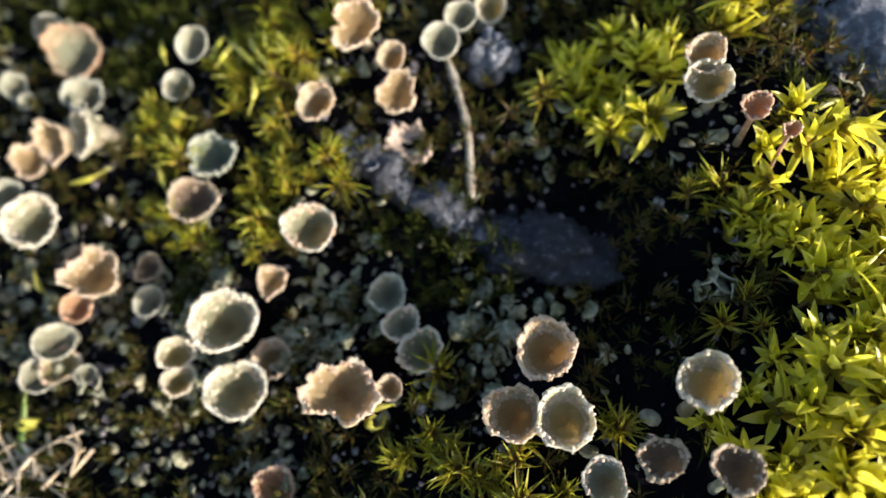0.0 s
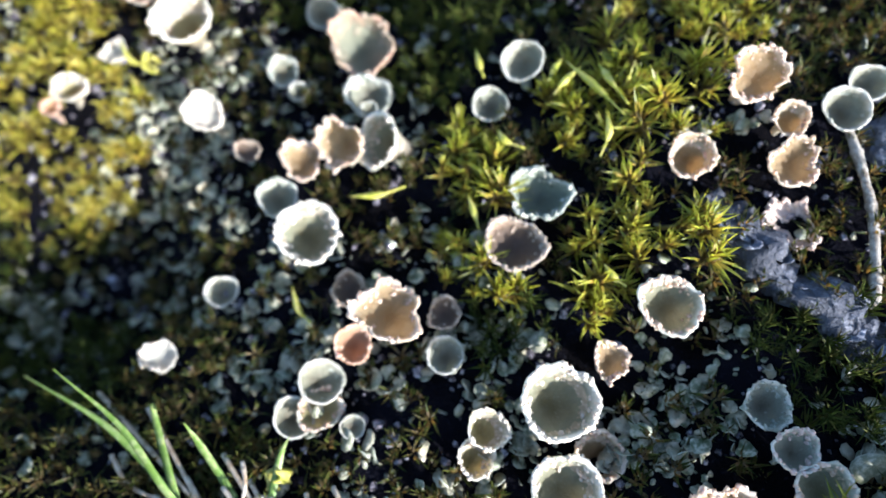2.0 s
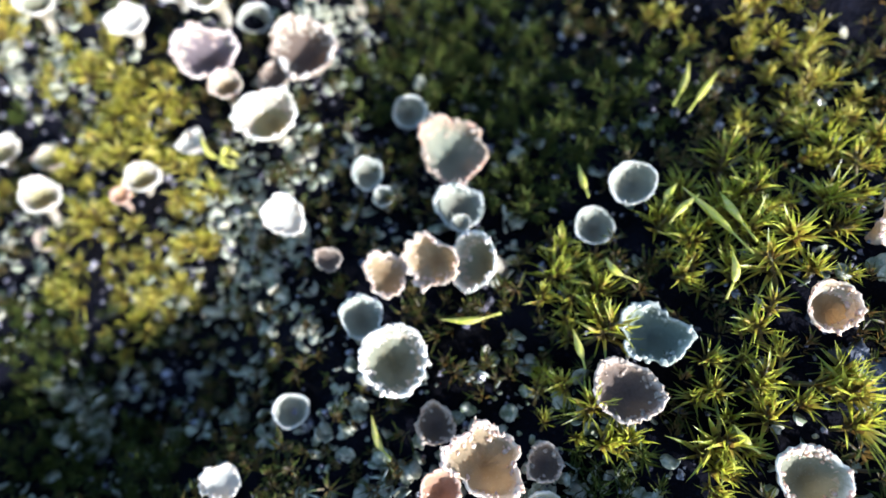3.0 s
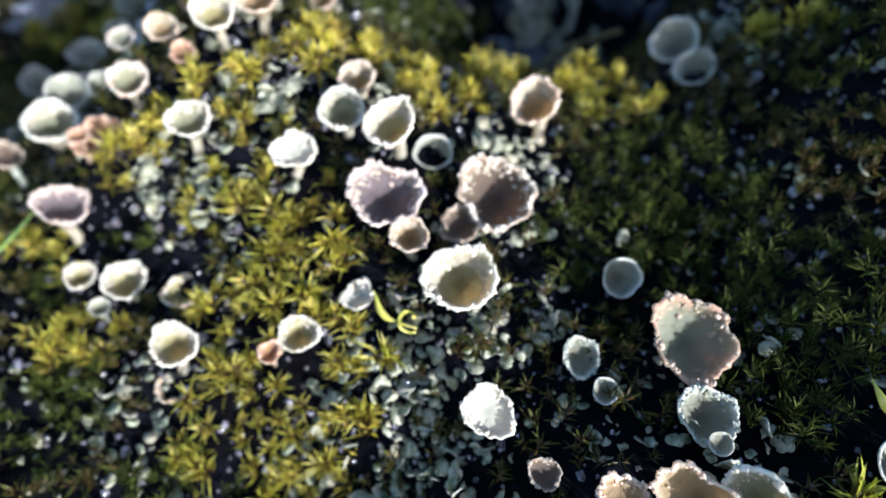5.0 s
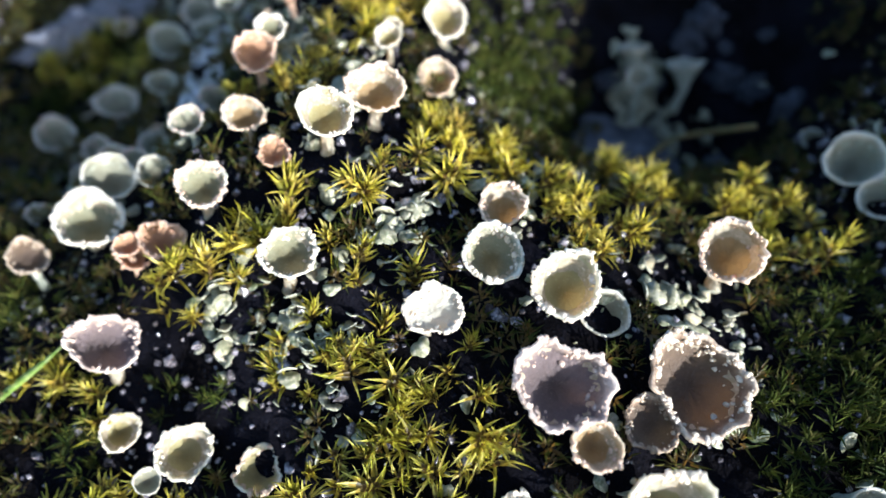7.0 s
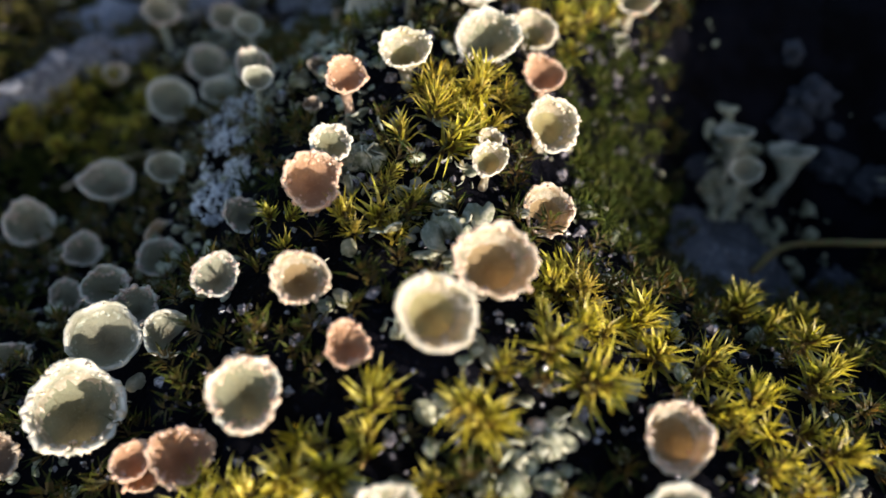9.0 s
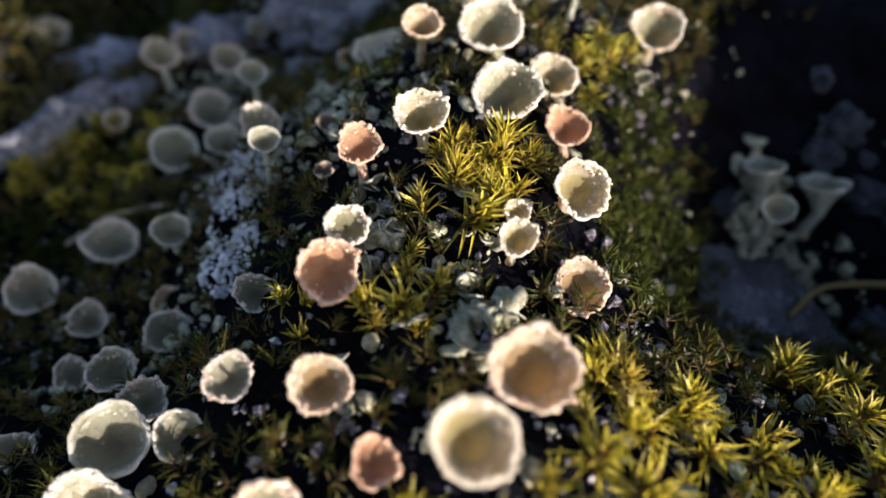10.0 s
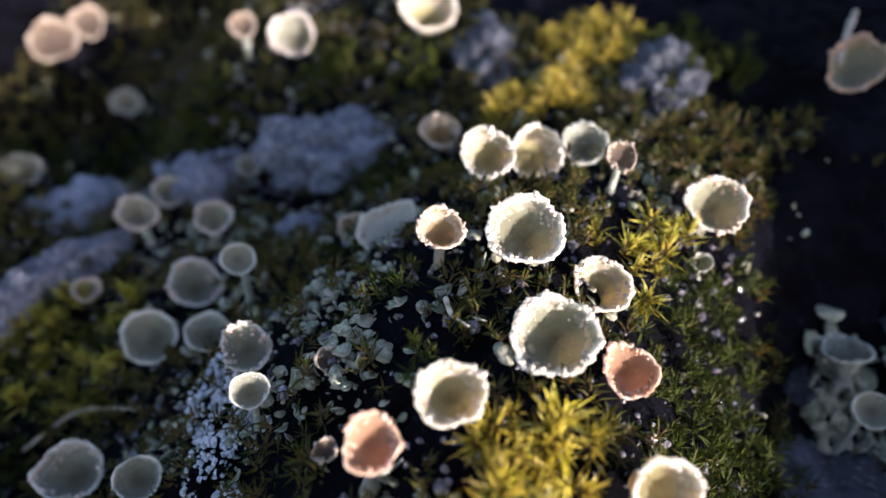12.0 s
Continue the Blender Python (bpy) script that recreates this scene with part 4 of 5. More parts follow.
scale_patch(-12, 50, 2.7, 0.6)
scale_patch(-9, 9, 2.4, 0.8)
scale_patch(-2, 9, 2.7, 0.9)
scale_patch(-12, 3, 2.6, 0.9)
scale_patch(-15, 8, 2.3, 0.8)
scale_patch(-23, 5, 2.3, 0.7)
scale_patch(52, -36, 3.8, 0.6)
scale_patch(57, -45, 3.5, 0.7)
scale_patch(64, -42, 3.4, 0.7)
scale_patch(3, -16, 6.0, 0.8)
scale_patch(7, -11, 4.7, 0.8)
scale_patch(-2, -23, 5.7, 0.7)
scale_patch(-7, -29, 5.0, 1.0)
scale_patch(16, -27, 4.7, 0.7)
scale_patch(44, -37, 5.3, 0.7)
scale_patch(51, -36, 4.3, 0.7)
scale_patch(96, -18, 2.6, 1.1)
scale_patch(94, -23, 2.1, 0.8)


LEAF_PARTS = {k: (2, 2, 0, 0, 0, 0, 0, 0) if k == "L" else (1, 1, 2, 2, 0, 0, 0, 0) for k in "LBYGM"}      # brown foot, lower half darkened as shade inside the tuft, bright tip


def build_moss():
    rng = random.Random(4)
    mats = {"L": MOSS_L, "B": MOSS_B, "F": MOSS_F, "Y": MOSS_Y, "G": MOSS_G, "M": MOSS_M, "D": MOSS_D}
    names = {"G": "golden-green cushion moss shoot with fine bristly leaves", "B": "bright lime-green moss shoot with slender leaves", "L": "bright yellow-green moss shoot with broad pointed leaves", "F": "sparse green moss shoot on the soil, darkened in colour for shade", "Y": "yellow-green star-shaped moss shoot with pointed glossy leaves", "M": "olive-green moss shoot with narrow pointed leaves",
             "D": "dark green low moss shoot with fine leaves, shade put into its green"}
    spots, near = [], {}
    for kind in "LBYGMDF":
        step = MOSS_LOOK[kind][4]
        for pk, px, py, pr in PATCHES:
            if pk != kind or kind == "F":
                continue
            k = int(pr / step) + 1
            for i in range(-k, k + 1):
                for j in range(-k, k + 1):
                    x, y = px + (i + 0.5 * (j % 2)) * step + rng.uniform(-0.5, 0.5) * step, py + j * step * 0.87 + rng.uniform(-0.5, 0.5) * step
                    if math.hypot(x - px, y - py) > pr * (0.85 + 0.3 * float(vnoise(x, y, 6, 9))):
                        continue
                    if under_cup(x, y) or (kind in "LYG" and before_cup(x, y)):
                        continue
                    key = (int(x // 3), int(y // 3))
                    if any(math.hypot(x - a, y - b) < 0.75 * step for i2 in (-1, 0, 1) for j2 in (-1, 0, 1) for a, b in near.get((key[0] + i2, key[1] + j2), ())):
                        continue
                    near.setdefault(key, []).append((x, y))
                    spots.append((kind, x, y))
    # thin undergrowth over the rest of the bank, its green darkened for shaded gaps
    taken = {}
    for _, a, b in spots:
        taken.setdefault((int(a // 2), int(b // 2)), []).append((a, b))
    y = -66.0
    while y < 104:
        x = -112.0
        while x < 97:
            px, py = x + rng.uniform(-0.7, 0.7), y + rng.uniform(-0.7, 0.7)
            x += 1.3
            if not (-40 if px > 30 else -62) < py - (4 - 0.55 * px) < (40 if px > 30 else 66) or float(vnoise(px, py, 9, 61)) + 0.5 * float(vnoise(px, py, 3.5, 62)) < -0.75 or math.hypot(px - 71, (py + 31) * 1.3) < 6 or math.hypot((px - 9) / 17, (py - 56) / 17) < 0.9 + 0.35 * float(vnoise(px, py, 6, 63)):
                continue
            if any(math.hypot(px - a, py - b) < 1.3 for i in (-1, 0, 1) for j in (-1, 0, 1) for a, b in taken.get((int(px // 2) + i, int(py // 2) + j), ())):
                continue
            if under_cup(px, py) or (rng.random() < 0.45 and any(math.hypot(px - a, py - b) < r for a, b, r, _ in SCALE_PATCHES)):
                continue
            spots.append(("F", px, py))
        y += 1.12
    shapes = {k: [rosette(k, rng) for _ in range(14)] for k in "LBYGMDF"}
    protos = {}
    rest = {k: ([], []) for k in "LBYGMDF"}
    single = 0
    order = sorted(spots, key=lambda s: ("LBYGMDF".index(s[0]), math.hypot(s[1] + 15, s[2] - 10)))
    for kind, x, y in order:
        z = float(ground_height(x, y)) - 0.2 + (rng.uniform(-1.3, 0.5) if kind in "YGM" else rng.uniform(-0.6, 0.8))
        size, turn = rng.uniform(0.6, 1.35), rng.uniform(0, 360)
        m = pose(x * MM, y * MM, z * MM, rng.gauss(0, 19), rng.gauss(0, 19), turn) @ Matrix.Scale(size, 4)
        which = rng.randrange(14)
        if single < 290 and kind in "LYB":
            single += 1
            if (kind, which) not in protos:
                v, fs = shapes[kind][which]
                base = new("moss_shoot")
                tagged(base, names[kind], "moss", "moss shoots")
                sv, sf = tube([(0, 0, -0.4), (0.05, 0, 0.9), (0, 0.04, 2.2)], (0.16, 0.13, 0.08), 6)
                mesh_ob("stem", sv, sf, STEM, base)
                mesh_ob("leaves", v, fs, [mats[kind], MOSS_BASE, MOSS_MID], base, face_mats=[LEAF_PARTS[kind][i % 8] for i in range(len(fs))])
                base.matrix_basis = m
                protos[(kind, which)] = base
            else:
                o = copy_thing(protos[(kind, which)], m)
                o.scale = (size, size, size)
            continue
        v, fs = shapes[kind][which]
        verts, faces = rest[kind]
        n = len(verts)
        mm = np.array(m)
        w = np.asarray(v) @ mm[:3, :3].T + mm[:3, 3] / MM
        verts.extend(w)
        faces.extend([tuple(i + n for i in f) for f in fs])
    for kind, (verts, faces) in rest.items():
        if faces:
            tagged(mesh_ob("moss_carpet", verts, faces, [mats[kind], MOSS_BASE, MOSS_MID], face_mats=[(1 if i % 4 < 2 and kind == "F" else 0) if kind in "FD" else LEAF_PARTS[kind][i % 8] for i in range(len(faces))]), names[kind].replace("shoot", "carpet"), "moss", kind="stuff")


build_moss()


# ---- lichen scales on the soil ----
def scale_shape(rng, k=15):
    """A small upturned flake of rounded lobes, with thickness."""
    top, low = [(0, 0, 0.05)], [(0, 0, -0.06)]
    lobes, ph, curl = rng.choice((1, 2, 2, 3, 3, 4)), rng.uniform(0, 6), rng.uniform(0.10, 0.40)
    for i in range(k):
        a = 2 * math.pi * i / k
        notch = abs(math.sin(0.5 * lobes * a + ph)) ** 0.6
        r = 0.62 + 0.48 * notch + rng.uniform(-0.06, 0.06)
        p = (r * math.cos(a), 0.82 * r * math.sin(a), curl * r * r + 0.12 * math.sin(2 * a + lobes))
        top.append(p)
        low.append((p[0] * 0.95, p[1] * 0.95, p[2] - 0.14))
    verts = top + low
    faces = []
    for i in range(k):
        a, b = 1 + i, 1 + (i + 1) % k
        faces += [(0, a, b), (k + 1, k + 1 + b, k + 1 + a), (a, k + 1 + a, k + 1 + b, b)]
    return verts, faces


def build_scales():
    rng = random.Random(8)
    shapes = [scale_shape(rng) for _ in range(12)]
    small = [scale_shape(rng, 10) for _ in range(12)]
    spots = []
    for px, py, pr, size in SCALE_PATCHES:
        for _ in range(int(2.7 * pr * pr / max(0.3, size * size) ** 0.75)):
            a, r = rng.uniform(0, 6.283), pr * math.sqrt(rng.random())
            x, y = px + r * math.cos(a), py + r * math.sin(a)
            if rng.random() < 0.55 + 1.1 * float(vnoise(x, y, 2.6, 22)):
                spots.append((x, y, size * (0.22 + 0.85 * rng.random() ** 1.6)))
    for _ in range(11000):
        x, y = rng.uniform(-110, 94), rng.uniform(-66, 100)
        if math.hypot(x - 72, (y + 30) * 1.2) < 6.5:
            continue
        if math.hypot((x - 10) / 17, (y - 54) / 19) < 0.9 + 0.35 * float(vnoise(x, y, 6, 63)) and rng.random() < 0.8:      # hollow left bare so that it stays black
            continue
        if (-42 if x > 30 else -60) < y - (4 - 0.55 * x) < (42 if x > 30 else 64) and rng.random() < 0.4 + 1.2 * float(vnoise(x, y, 5, 21)):
            spots.append((x, y, 0.18 + 0.6 * rng.random() ** 2))
    crust = tagged(new("lichen_crust"), "grey-green lobed lichen scales crowded on dark soil", "lichen")
    protos, big = {}, 0
    verts, faces = [], []
    for x, y, s in sorted(spots, key=lambda q: -q[2]):
        z = float(ground_height(x, y)) + rng.uniform(0.0, 1.3) * min(1.0, s)
        tilt = 32 if s < 0.8 else 40
        m = pose(x * MM, y * MM, z * MM, 8 + rng.gauss(0, tilt), rng.gauss(0, tilt), rng.uniform(0, 360)) @ Matrix.Scale(s, 4)
        which = rng.randrange(12)
        v, fs = shapes[which]
        if big < 290:
            big += 1
            if which not in protos:
                o = mesh_ob("scale", v, fs, [SCALE, SCALE_EDGE], crust, face_mats=[1 if i % 3 == 2 else 0 for i in range(len(fs))])
                protos[which] = o.data
            else:
                o = new("scale", protos[which])
                o.parent = crust
            o.matrix_basis = m
            continue
        n = len(verts)
        mm = np.array(m)
        if s < 0.6:
            v, fs = small[which]
        verts.extend(np.asarray(v) @ mm[:3, :3].T + mm[:3, 3] / MM)
        faces.extend([tuple(i + n for i in f) for f in fs])
    tagged(mesh_ob("scale_cover", verts, faces, [SCALE, SCALE_EDGE], crust, face_mats=[1 if i % 3 == 2 else 0 for i in range(len(faces))]), kind="stuff")


build_scales()


# ---- stones, root, grit ----
def stone(x, y, rx, ry, rise, turn, material, words, sink=0.35, lumps=0.3, fine=0.09, detail=5):
    """A rough stone set into the ground: half-widths and height over the soil, in millimetres."""
    bm = bmesh.new()
    bmesh.ops.create_icosphere(bm, subdivisions=detail, radius=1.0)
    off = Vector((x * 1.7, y * 1.3, rise))
    for v in bm.verts:
        d = v.co.normalized()
        k = 1 + lumps * noise.noise(d * 1.6 + off) + 0.5 * lumps * noise.noise(d * 3.7 + off) + fine * noise.noise(d * 11 + off) + 0.6 * fine * noise.noise(d * 25 + off)
        v.co = Vector((d.x * rx * k, d.y * ry * k, d.z * rise / (1 - sink) * k)) * MM
    me = bpy.data.meshes.new("stone")
    bm.to_mesh(me)
    bm.free()
    me.materials.append(material)
    me.polygons.foreach_set("use_smooth", np.full(len(me.polygons), True))
    ob = tagged(new("stone", me), words, "stone")
    ob.matrix_basis = pose(x * MM, y * MM, (float(ground_height(x, y)) - rise * sink) * MM, 0, 0, turn)
    return ob


stone(98, -18, 6.5, 9, 1.8, 20, STONE_BLUE, "large bluish-grey rough stone beside the moss", 0.35, 0.3, 0.12)
stone(68, -15.4, 2.4, 2.2, 2.2, 30, STONE_BLUE, "small smooth blue-grey stone in the moss")
stone(72, -31, 6.5, 3.6, 0.5, -20, STONE_SHADED, "blue-grey stone lying bare in the hollow, coloured dark for shade", 0.6, 0.4, 0.16)
stone(1, 38, 8, 11, 1.2, 20, STONE, "grey weathered stone face beside the mossy ridge", 0.6, 0.4, 0.14)
stone(-80, 61, 9, 6, 2.0, 15, STONE_BLUE, "pale bluish-grey rough stone between moss cushions", 0.45, 0.45, 0.16)
stone(-75, 46, 2.6, 11, 2.4, -22, STONE_BLUE, "long bluish-grey stone edge in the shade", 0.5, 0.4, 0.14)
stone(-66, 64, 7, 5, 2.2, 30, STONE_BLUE, "bluish-grey broken stone beside the lichens", 0.5, 0.5, 0.18)
stone(-50, 69, 9, 5, 2.6, 8, STONE_BLUE, "bluish-grey craggy stone behind the lichens", 0.45, 0.5, 0.2)
stone(-48, 55, 3, 2, 1.4, 0, STONE_BLUE, "small bluish-grey stone below the lichen ridge", 0.4, 0.5, 0.18)
# darker stone colour on these two, in place of shade that misses them
stone(-35, 82, 4, 9, 1.6, 10, STONE, "narrow bluish-grey stone beside yellow moss", 0.5, 0.45, 0.16)
stone(-14, 77, 4.5, 7, 1.6, -15, STONE, "pinkish-grey weathered stone beside moss cushions", 0.5, 0.5, 0.18)


def build_rubble():
    """Broken stones, coloured dark for the shade of the deep hollow beside the ridge."""
    rng = random.Random(23)
    for _ in range(16):
        a, q = rng.uniform(0, 6.283), math.sqrt(rng.random())
        x, y, r = 11 + 12 * q * math.cos(a), 54 + 15 * q * math.sin(a), rng.uniform(0.9, 2.6)
        ob = stone(x, y, r, r * rng.uniform(0.6, 1.0), r * rng.uniform(0.3, 0.6), rng.uniform(0, 180), STONE_SHADED, "broken stone lying in the hollow, coloured dark for its shade", 0.4, 0.6, 0.2, 4)
        tagged(ob, group="stones in the hollow")


build_rubble()


def pale_crust(x, y, rx, ry, rise, turn, seed):
    """A lump of whitish granular crust."""
    lump = stone(x, y, rx, ry, rise, turn, SOIL, "whitish granular lichen crust over a lump of soil", 0.5, 0.45, 0.25)
    lump.name = "lichen_lump"
    tagged(lump, category="lichen")
    rng = random.Random(seed)
    gv, gf = [], []
    base = float(ground_height(x, y)) - rise * 0.5
    for _ in range(340):
        a, q = rng.uniform(0, 6.283), math.sqrt(rng.random()) * 1.45
        px, py = rx * q * math.cos(a), ry * q * math.sin(a)
        pz = max(2 * rise * math.sqrt(max(0.0, 1 - q * q)), float(ground_height(x + px, y + py)) - base) + rng.uniform(-0.1, 0.25)
        g = rng.uniform(0.08, 0.30)
        n = len(gv)
        for v in GRAIN_V:
            gv.append(np.array((px, py, pz)) + np.array(v) * g * rng.uniform(0.6, 1.3))
        gf.extend([tuple(i + n for i in f) for f in GRAIN_F])
    tagged(mesh_ob("granular_crust", gv, gf, STONE_PALE, lump, smooth=False), kind="stuff")


pale_crust(-42.5, 28.5, 1.7, 3.8, 0.7, 15, 71)
pale_crust(-46, 33, 1.6, 2.8, 0.6, 30, 72)
pale_crust(-40.5, 23, 1.6, 2.2, 0.5, 0, 73)
pale_crust(96, -15, 2.4, 1.8, 1.0, 0, 74)
pale_crust(99, -19, 1.6, 2.4, 1.2, 0, 75)


def dead_root(*path):
    pts = []
    for a, b in zip(path, path[1:]):
        for i in range(8):
            t = i / 8
            x, y = a[0] + (b[0] - a[0]) * t, a[1] + (b[1] - a[1]) * t
            pts.append((x + 0.4 * float(vnoise(x, y, 2, 31)), y, float(ground_height(x, y, False)) + 0.2 + 0.5 * float(vnoise(x, y, 3, 32))))
    verts, faces = tube(pts, [1.3 + 0.5 * float(vnoise(i, 0, 3, 33)) for i in range(len(pts))], 28)
    rng = random.Random(5)
    verts = [np.array(v) + 0.45 * float(vnoise(v[0], v[1] + 3 * v[2], 1.0, 34)) * np.array((1, 1, 1)) + 0.16 * np.array([rng.uniform(-1, 1) for _ in range(3)]) for v in verts]
    root = tagged(mesh_ob("dead_root", verts, faces, STONE), "grey crusted dead root half buried in soil", "root")
    for i in range(4, len(pts) - 2, 2):      # flakes of crust on its back
        v, fs = scale_shape(rng)
        o = mesh_ob("bark_flake", v, fs, STONE_BLUE, root)
        p = pts[i]
        o.matrix_basis = pose((p[0] + rng.uniform(-0.9, 0.9)) * MM, (p[1] + rng.uniform(-0.9, 0.4)) * MM, (p[2] + 0.95) * MM, rng.gauss(0, 20), rng.gauss(0, 20), rng.uniform(0, 360)) @ Matrix.Scale(rng.uniform(0.5, 0.9), 4)


dead_root((54.5, -21.0), (57, -23.4), (60, -26), (64, -28.2), (68, -31), (71, -33))


def build_grit():
    """Crumbs of soil and grains of sand."""
    rng = random.Random(15)
    verts, faces = [], []
    for _ in range(20000):
        x, y = rng.uniform(-100, 95), rng.uniform(-56, 96)
        if math.hypot((x - 10) / 17, (y - 54) / 19) < 1 or not -42 < y - (4 - 0.55 * x) < 62 or rng.random() > 0.6 + 0.6 * float(vnoise(x, y, 12, 41)):
            continue
        g = rng.uniform(0.1, 0.26) if rng.random() < 0.85 else rng.uniform(0.28, 0.55)
        c = np.array((x, y, float(ground_height(x, y)) + 0.5 * g))
        n = len(verts)
        for v in GRAIN_V:
            verts.append(c + np.array(v) * g * rng.uniform(0.6, 1.3) + np.array([rng.uniform(-0.2, 0.2) * g for _ in range(3)]))
        faces.extend([tuple(i + n for i in f) for f in GRAIN_F])
    tagged(mesh_ob("grit", verts, faces, GRIT, smooth=False), "loose grains of sand and dark soil crumbs", "grit", kind="stuff")


build_grit()


# ---- grass, straw, twigs, buds ----
def bent(path, steps=12):
    """A smooth line through points."""
    p = [np.array(q, float) for q in path]
    p = [2 * p[0] - p[1]] + p + [2 * p[-1] - p[-2]]
    line = []
    for i in range(1, len(p) - 2):
        for k in range(steps):
            t = k / steps
            line.append(0.5 * (2 * p[i] + (p[i + 1] - p[i - 1]) * t + (2 * p[i - 1] - 5 * p[i] + 4 * p[i + 1] - p[i + 2]) * t * t
                               + (3 * p[i] - p[i - 1] - 3 * p[i + 1] + p[i + 2]) * t ** 3))
    line.append(p[-2])
    return line


def grass_blade(*path):
    """A folded grass blade with a keel, tapering to its tip."""
    line = bent(path)
    verts, faces = [], []
    n = len(line)
    for i, p in enumerate(line):
        way = line[min(i + 1, n - 1)] - line[max(i - 1, 0)]
        s = np.cross(way, (0.2, -0.6, 0.8))
        s = s / np.linalg.norm(s)
        up = np.cross(s, way)
        up = up / np.linalg.norm(up)
        w = 0.29 * min(1.0, 2.2 * (1 - i / (n - 1)) + 0.06)
        verts += [p - s * w + up * w * 0.35, p - up * 0.05, p + s * w + up * w * 0.35, p - up * 0.14]
    for i in range(n - 1):
        a = 4 * i
        for q, r in ((0, 1), (1, 2), (2, 3), (3, 0)):
            faces.append((a + q, a + r, a + 4 + r, a + 4 + q))
    faces += [(0, 1, 2, 3), (4 * n - 1, 4 * n - 2, 4 * n - 3, 4 * n - 4)]
    tagged(mesh_ob("grass_blade", verts, faces, GRASS), "fresh green narrow grass blade bending over the soil", "grass", "grass blades")


def straw(*path):
    lift = 1.1 if path[0][1] < -30 else 0.1          # on the undergrowth, or down on the soil
    line = bent([(x, y, z + lift) for x, y, z in path], 8)
    verts, faces = tube(line, [0.20 * (1 - 0.5 * i / len(line)) for i in range(len(line))], 7)
    tagged(mesh_ob("straw", verts, faces, STRAW), "dry curled pale grass stem lying on the soil", "straw", "dry grass stems")


def twig(*path, material=TWIG):
    line = bent(path, 10)
    verts, faces = tube(line, [0.34 + 0.06 * float(vnoise(i, 1, 2, 51)) + (0.1 if i % 11 == 5 else 0) for i in range(len(line))], 9)
    tagged(mesh_ob("twig", verts, faces, material), "thin grey-brown dry stalk with nodes", "twig")


def bud(*path):
    """A pointed yellow-green moss bud on a thin bent stalk."""
    line = bent(path, 8)
    n = len(line)
    thing = tagged(new("moss_bud"), "yellow-green pointed moss bud on a thin stalk", "moss", "moss buds")
    cut = int(n * 0.72)
    radii = [0.27 * math.sin(math.pi * (0.04 + 0.92 * (i / cut) ** 1.3)) ** 1.3 + 0.02 for i in range(cut + 1)]
    verts, faces = tube(line[:cut + 1], radii, 9)
    mesh_ob("capsule", verts, faces, BUD, thing)
    verts, faces = tube(line[cut - 1:], [0.09] * (n - cut + 1), 6)
    mesh_ob("stalk", verts, faces, BUD, thing)


def fruit(x, y, z, width):
    """A smooth round fruiting body on a short stalk."""
    bm = bmesh.new()
    bmesh.ops.create_icosphere(bm, subdivisions=3, radius=0.5 * width * MM)
    for v in bm.verts:
        v.co = v.co * (1 + 0.07 * noise.noise(v.co * 900)) * (1 if v.co.z > 0 else 0.9)
    me = bpy.data.meshes.new("head")
    bm.to_mesh(me)
    bm.free()
    me.materials.append(PINK)
    me.polygons.foreach_set("use_smooth", np.full(len(me.polygons), True))
    thing = tagged(new("lichen_fruit"), "small round salmon-pink lichen fruit on a short stalk", "lichen")
    foot = float(ground_height(x, y)) - 0.3
    thing.location = (x * MM, y * MM, foot * MM)
    head = new("head", me)
    head.parent = thing
    head.location = (0, 0, (z - foot) * MM)
    verts, faces = tube([(0.1, 0.1, 0), (0, 0.05, 0.5 * (z - foot)), (0, 0, z - foot - 0.3 * width)], (0.16, 0.13, 0.15), 8)
    mesh_ob("stalk", verts, faces, CUP_OUT, thing)


fruit(-12.1, 6.8, 3.9, 0.95)


def lichen_clump(x, y, count, size, seed):
    """A tuft of upright leafy lichen lobes."""
    rng = random.Random(seed)
    base = float(ground_height(x, y))
    thing = tagged(new("lichen_clump"), "tuft of pale grey-green leafy lichen lobes", "lichen", "leafy lichen tufts")
    thing.location = (x * MM, y * MM, base * MM)
    for k in range(count):
        v, fs = scale_shape(rng)
        a, q = 2.4 * k, 0.32 * size * math.sqrt(k)
        s = 0.72 * size * rng.uniform(0.5, 1.0)
        px, py = q * math.cos(a), q * math.sin(a)
        dz = float(ground_height(x + px, y + py)) - base
        o = mesh_ob("lobe", v, fs, [SCALE, SCALE_EDGE], thing, face_mats=[1 if i % 3 == 2 else 0 for i in range(len(fs))])
        o.matrix_basis = pose(px * MM, py * MM, (dz + 0.35 * s + 0.5) * MM, rng.uniform(20, 75), rng.gauss(0, 20), math.degrees(a) + 90) @ Matrix.Scale(s, 4)


